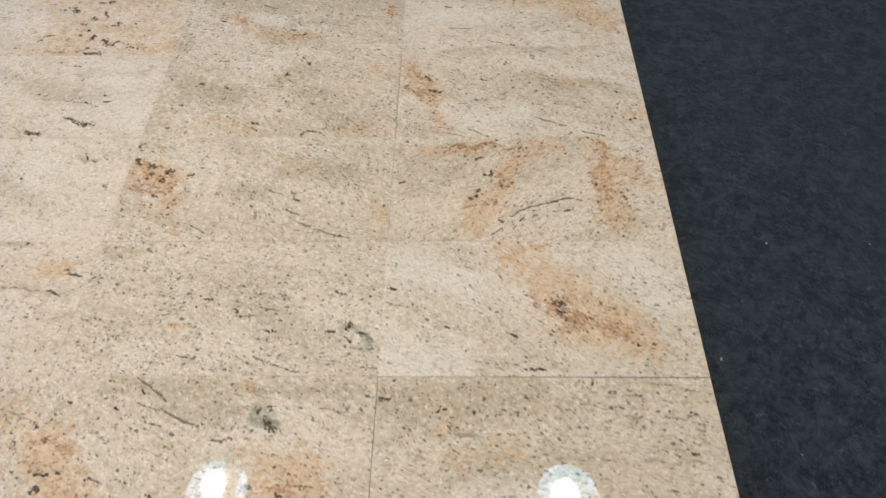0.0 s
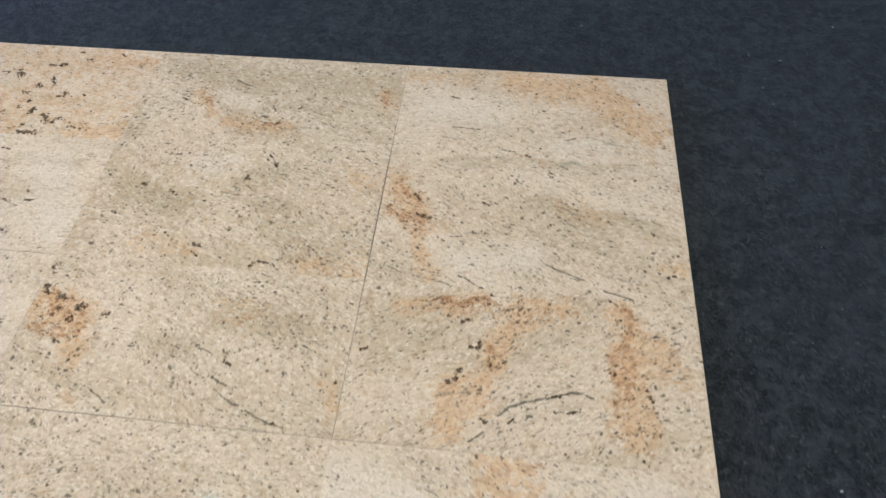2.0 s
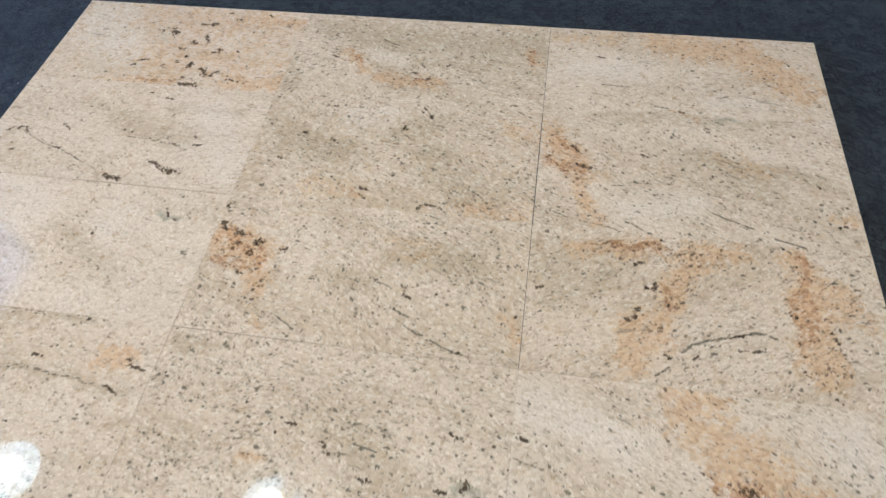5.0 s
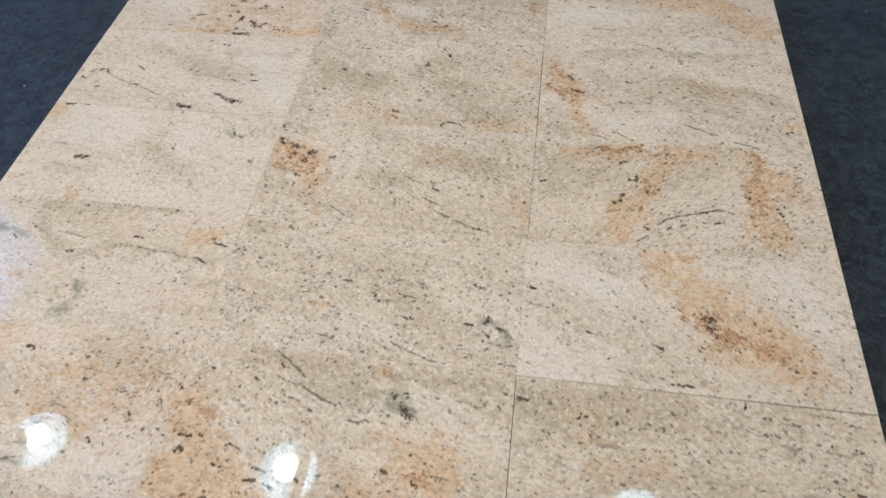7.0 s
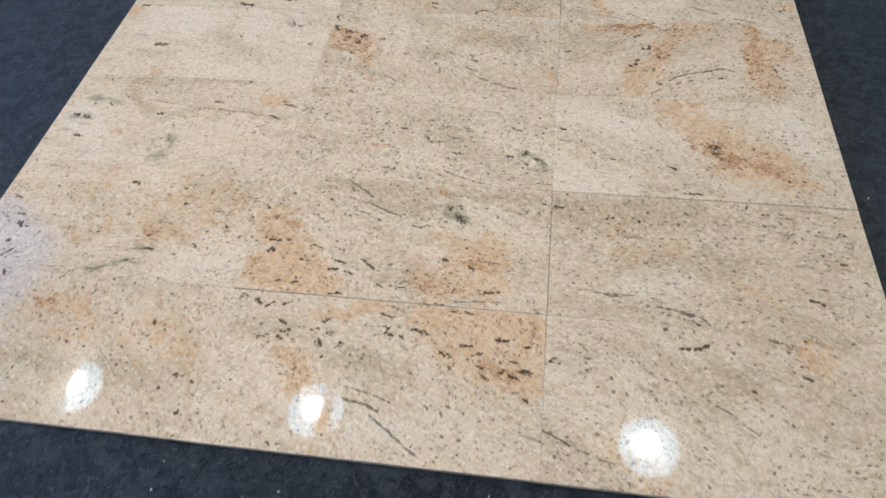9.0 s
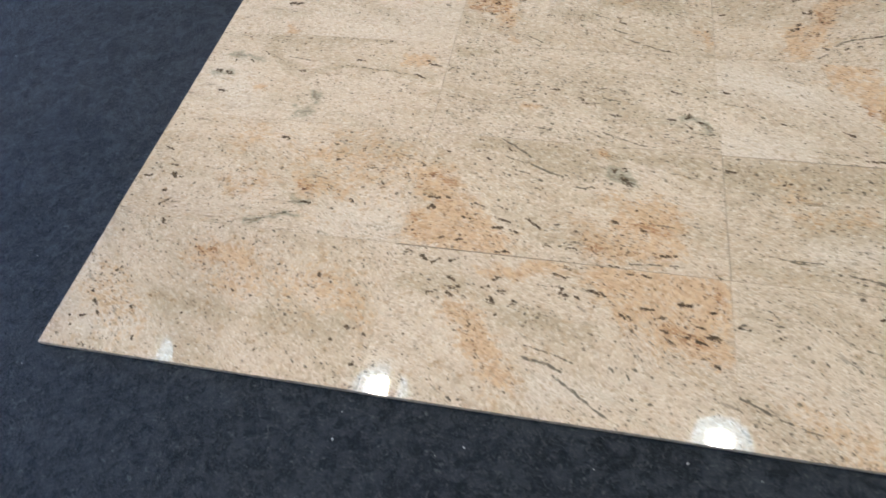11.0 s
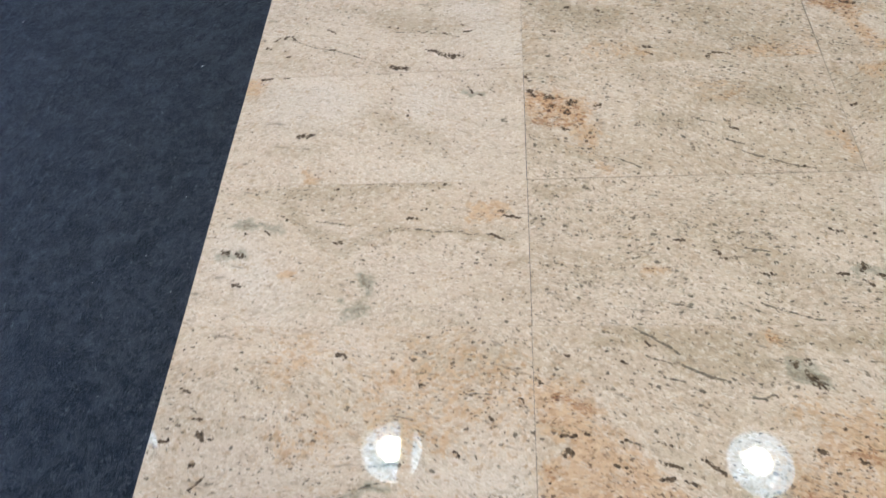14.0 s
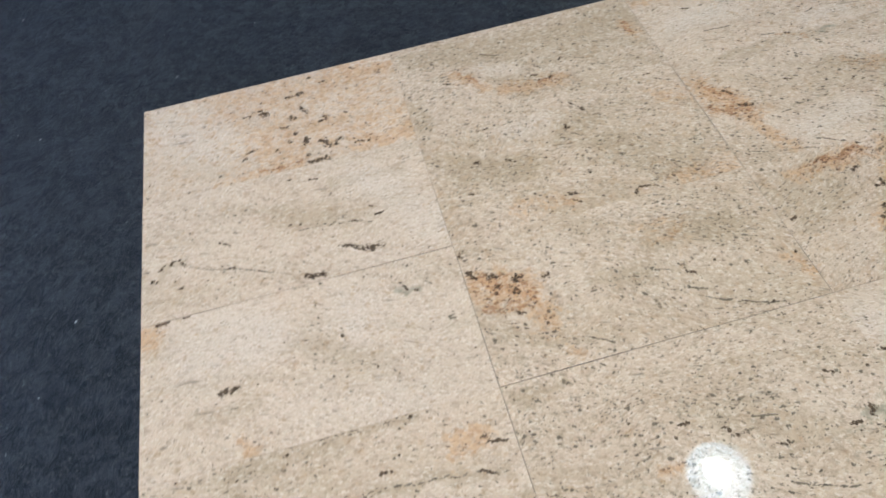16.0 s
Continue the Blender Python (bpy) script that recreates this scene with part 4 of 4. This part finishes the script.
def granite_tile(col, row, minerals, tilt_flow, label, gap=(0.3, 0.3), shift=(0.0, 0.0), turn=0.0, slope=(0.0, 0.0), tone=(0.0, 0.0, 0.0), fine=0.5):
    """One tile: a polished face that carries the stone's minerals, on a sawn body. gap: open joint to the west and south, in mm.
    tone: how much brown, pale and ochre the whole stone has; fine: how densely it is speckled."""
    seed = 10 * row + col + 1
    x0, y0 = gap[0] / 1000, gap[1] / 1000
    gx, gy = np.meshgrid(np.linspace(x0, TILE_W, NX), np.linspace(y0, TILE_H, NY))
    mx, my = gx.ravel() * 1000, gy.ravel() * 1000
    bent_x = mx + 11 * wave(mx, my, 45, seed) + 7 * wave(mx, my, 16, seed + 50)
    bent_y = my + 9 * wave(mx, my, 40, seed + 90) + 7 * wave(mx, my, 14, seed + 40)
    fields = {name: np.zeros(mx.shape) for name in ("ochre", "rust", "crystal", "vein", "stain", "brown", "pale")}

    def brush(name, strength=1.0):
        def lay(radius, *line):
            if name == "crystal":
                value = np.clip(1.0 - 0.42 * near_line(mx, my, line) / max(radius * 0.62, 1.7), 0, 1)
            elif name == "vein":
                value = np.clip(1.0 - 0.5 * near_line(mx + 0.15 * (bent_x - mx), my + 0.15 * (bent_y - my), line) / max(radius * 0.8, 2.0), 0, 1) * min(1.1, 0.50 + 0.2 * radius)
            else:
                value = 1.08 * np.exp(-(0.62 if name == "ochre" else 0.85) * (near_line(bent_x, bent_y, line) / radius) ** 2)
            fields[name] = np.maximum(fields[name], value) if name in ("crystal", "vein") else 1 - (1 - fields[name]) * (1 - np.minimum(value, 1) * 0.92 * strength)
        return lay

    minerals(brush("ochre", 0.5), *(brush(name) for name in fields))
    for name, extra in zip(("brown", "pale", "ochre"), tone):
        drift = 0.6 + 0.4 * wave(mx, my, 170, seed + 31)
        fields[name] = np.clip(fields[name] + extra * drift, 0, 1)
    fields["fine"] = np.clip(fine + 0.30 * wave(mx, my * 2, 120, seed + 61) + 0.06 * fields["brown"] - 0.35 * fields["pale"], 0, 1.2)
    angle = radians(tilt_flow)
    sway = 16 * wave(mx, my, 150, seed + 7) + 6 * wave(mx, my, 60, seed + 8)
    u = (mx * math.cos(angle) + my * math.sin(angle)) / 1000 + seed * 3.1
    v = (-mx * math.sin(angle) + my * math.cos(angle) + sway) / 1000 + seed * 1.7

    top = np.column_stack([gx.ravel(), gy.ravel(), np.zeros(NX * NY)])
    border = [*range(NX), *(NX * k + NX - 1 for k in range(1, NY)), *(NX * (NY - 1) + k for k in range(NX - 2, -1, -1)), *(NX * k for k in range(NY - 2, 0, -1))]
    lip = top[border]
    lip[:, 2] = -EDGE
    count, n0 = len(border), NX * NY
    faces = [(j * NX + i, j * NX + i + 1, (j + 1) * NX + i + 1, (j + 1) * NX + i) for j in range(NY - 1) for i in range(NX - 1)]
    faces += [(border[(k + 1) % count], border[k], n0 + k, n0 + (k + 1) % count) for k in range(count)]
    middle = np.array([TILE_W / 2, TILE_H / 2, 0])
    mesh = bpy.data.meshes.new("polished_face")
    mesh.from_pydata((np.vstack([top, lip]) - middle).tolist(), [], faces)
    for name, values in fields.items():
        mesh.attributes.new(name, "FLOAT", "POINT").data.foreach_set("value", np.r_[values, values[border]].astype(np.float32))
    flow = np.column_stack([u, v, np.full(u.shape, seed * 2.3)])
    mesh.attributes.new("flow", "FLOAT_VECTOR", "POINT").data.foreach_set("vector", np.vstack([flow, flow[border]]).astype(np.float32).ravel())
    mesh.materials.append(GRANITE)
    tile = new("granite_tile")
    tile.matrix_world = pose((col + 0.5) * TILE_W + shift[0] / 1000, (5.5 - row) * TILE_H + shift[1] / 1000, 0, slope[0], slope[1], turn)
    new("polished_face", mesh).parent = tile
    body = box(x0 - TILE_W / 2, y0 - TILE_H / 2, -TILE_T, TILE_W / 2, TILE_H / 2, -EDGE)
    part("sawn_body", body, SAWN, tile, "rough sawn stone edge and back")
    return tagged(tile, label, "floor tile", "granite tiles laid dry on the carpet")


granite_tile(0, 0, minerals_a1, -12, "cream granite tile with peach areas and black crystals", slope=(0.05, 0.08), tone=(0, 0.45, 0.2), fine=0.25)
granite_tile(1, 0, minerals_a2, -14, "beige granite tile with olive bands and a peach streak", (0.3, 0.2), (0.3, 0.2), slope=(-0.04, -0.05), tone=(0.5, 0.0, 0.0), fine=0.6)
granite_tile(2, 0, minerals_a3, -8, "pale granite tile with a peach corner", (1.0, 0.3), (0.2, 0.0), slope=(0.03, 0.02), tone=(0.05, 0.25, 0.1), fine=0.35)
granite_tile(0, 1, minerals_b1, -10, "pale cream granite tile with black crystal strings", (0.2, 0.9), (-0.4, 0.4), slope=(0.03, 0.09), tone=(0, 0.75, 0.05), fine=0.15)
granite_tile(1, 1, minerals_b2, -20, "speckled grey-beige granite tile with dark crystals", (0.2, 0.3), slope=(0.02, -0.03), tone=(0.35, 0.0, 0.15), fine=0.72)
granite_tile(2, 1, minerals_b3, -22, "beige granite tile with a rust patch and fine dashes", (1.3, 0.3), (0.4, 0.0), slope=(-0.03, 0.04), tone=(0.12, 0.15, 0.05), fine=0.55)
granite_tile(0, 2, minerals_c1, -12, "pale cream lightly speckled granite tile", (0.2, 0.2), (-0.2, 0.0), -0.08, (-0.02, 0.07), tone=(0, 0.7, 0.05), fine=0.2)
granite_tile(1, 2, minerals_c2, -24, "beige granite tile with a rust patch and dark veins", (0.9, 0.6), (0.1, 0.2), -0.03, (-0.03, 0.03), tone=(0.32, 0.05, 0.0), fine=0.62)
granite_tile(2, 2, minerals_c3, 24, "beige granite tile with curved peach bands and dark crystals", (0.8, 0.4), (0.3, 0.2), -0.03, (0.04, -0.04), tone=(0.3, 0.0, 0.1), fine=0.65)
granite_tile(0, 3, minerals_d1, -6, "cream granite tile with a brown wavy vein and grey stain", (0.2, 0.2), (0.1, -0.1), slope=(0.02, 0.04), tone=(0.05, 0.4, 0.08), fine=0.35)
granite_tile(1, 3, minerals_d2, -14, "grey-beige speckled granite tile", (1.0, 0.2), (0.2, -0.2), slope=(-0.02, 0.02), tone=(0.32, 0.08, 0.0), fine=0.82)
granite_tile(2, 3, minerals_d3, -26, "pale granite tile with a broad orange band", (0.4, 0.8), (0.1, 0.1), 0.05, (0.03, -0.02), tone=(0, 0.45, 0), fine=0.52)
granite_tile(0, 4, minerals_e1, -8, "peach-mottled cream granite tile", (0.2, 0.2), (-0.5, 0.1), slope=(-0.30, 0.10), tone=(0.05, 0.2, 0.15), fine=0.45)
granite_tile(1, 4, minerals_e2, -20, "granite tile with a dark curved vein, green crystal and orange patch", (0.3, 0.8), slope=(-0.40, 0.02), tone=(0.28, 0.0, 0.08), fine=0.4)
granite_tile(2, 4, minerals_e3, -12, "beige granite tile with a grey vein", (1.0, 0.4), (0.4, -0.2), slope=(-0.40, 0.03), tone=(0.42, 0.0, 0.05), fine=0.62)
granite_tile(0, 5, minerals_f1, -40, "warm beige fine-grained granite tile", (0.0, 0.0), (0.2, 0.0), slope=(0.02, 0.05), tone=(0.15, 0.15, 0.14), fine=0.30)
granite_tile(1, 5, minerals_f2, -30, "orange and beige granite tile with black crystals", (0.8, 0.0), (0.0, -0.3), 0.11, (-0.08, -0.03), tone=(0.1, 0.15, 0.1), fine=0.45)
granite_tile(2, 5, minerals_f3, -28, "beige granite tile with fine dark streaks", (0.5, 0.0), (0.2, 0.0), slope=(0.03, 0.02), tone=(0.35, 0.1, 0.0), fine=0.5)


# ---- lint on the carpet ------------------------------------------------------------------------
rng = random.Random(5)
bm = bmesh.new()
for _ in range(420):
    x, y = rng.uniform(-1.4, 3.2), rng.uniform(-1.4, 3.2)
    if -0.02 < x < 1.86 and -0.02 < y < 1.86:
        continue
    size = rng.choice((0.0006, 0.0008, 0.0010, 0.0016))
    m = pose(x, y, CARPET_Z + 0.0012, rng.uniform(-20, 20), rng.uniform(-20, 20), rng.uniform(0, 180)) @ Matrix.Diagonal((size * rng.uniform(1, 2.6), size, size * 0.6, 1))
    bmesh.ops.create_icosphere(bm, subdivisions=1, radius=1.0, matrix=m)
tagged(part("lint", bm, LINT), "tiny white lint flecks scattered on the carpet", "lint", kind="stuff")
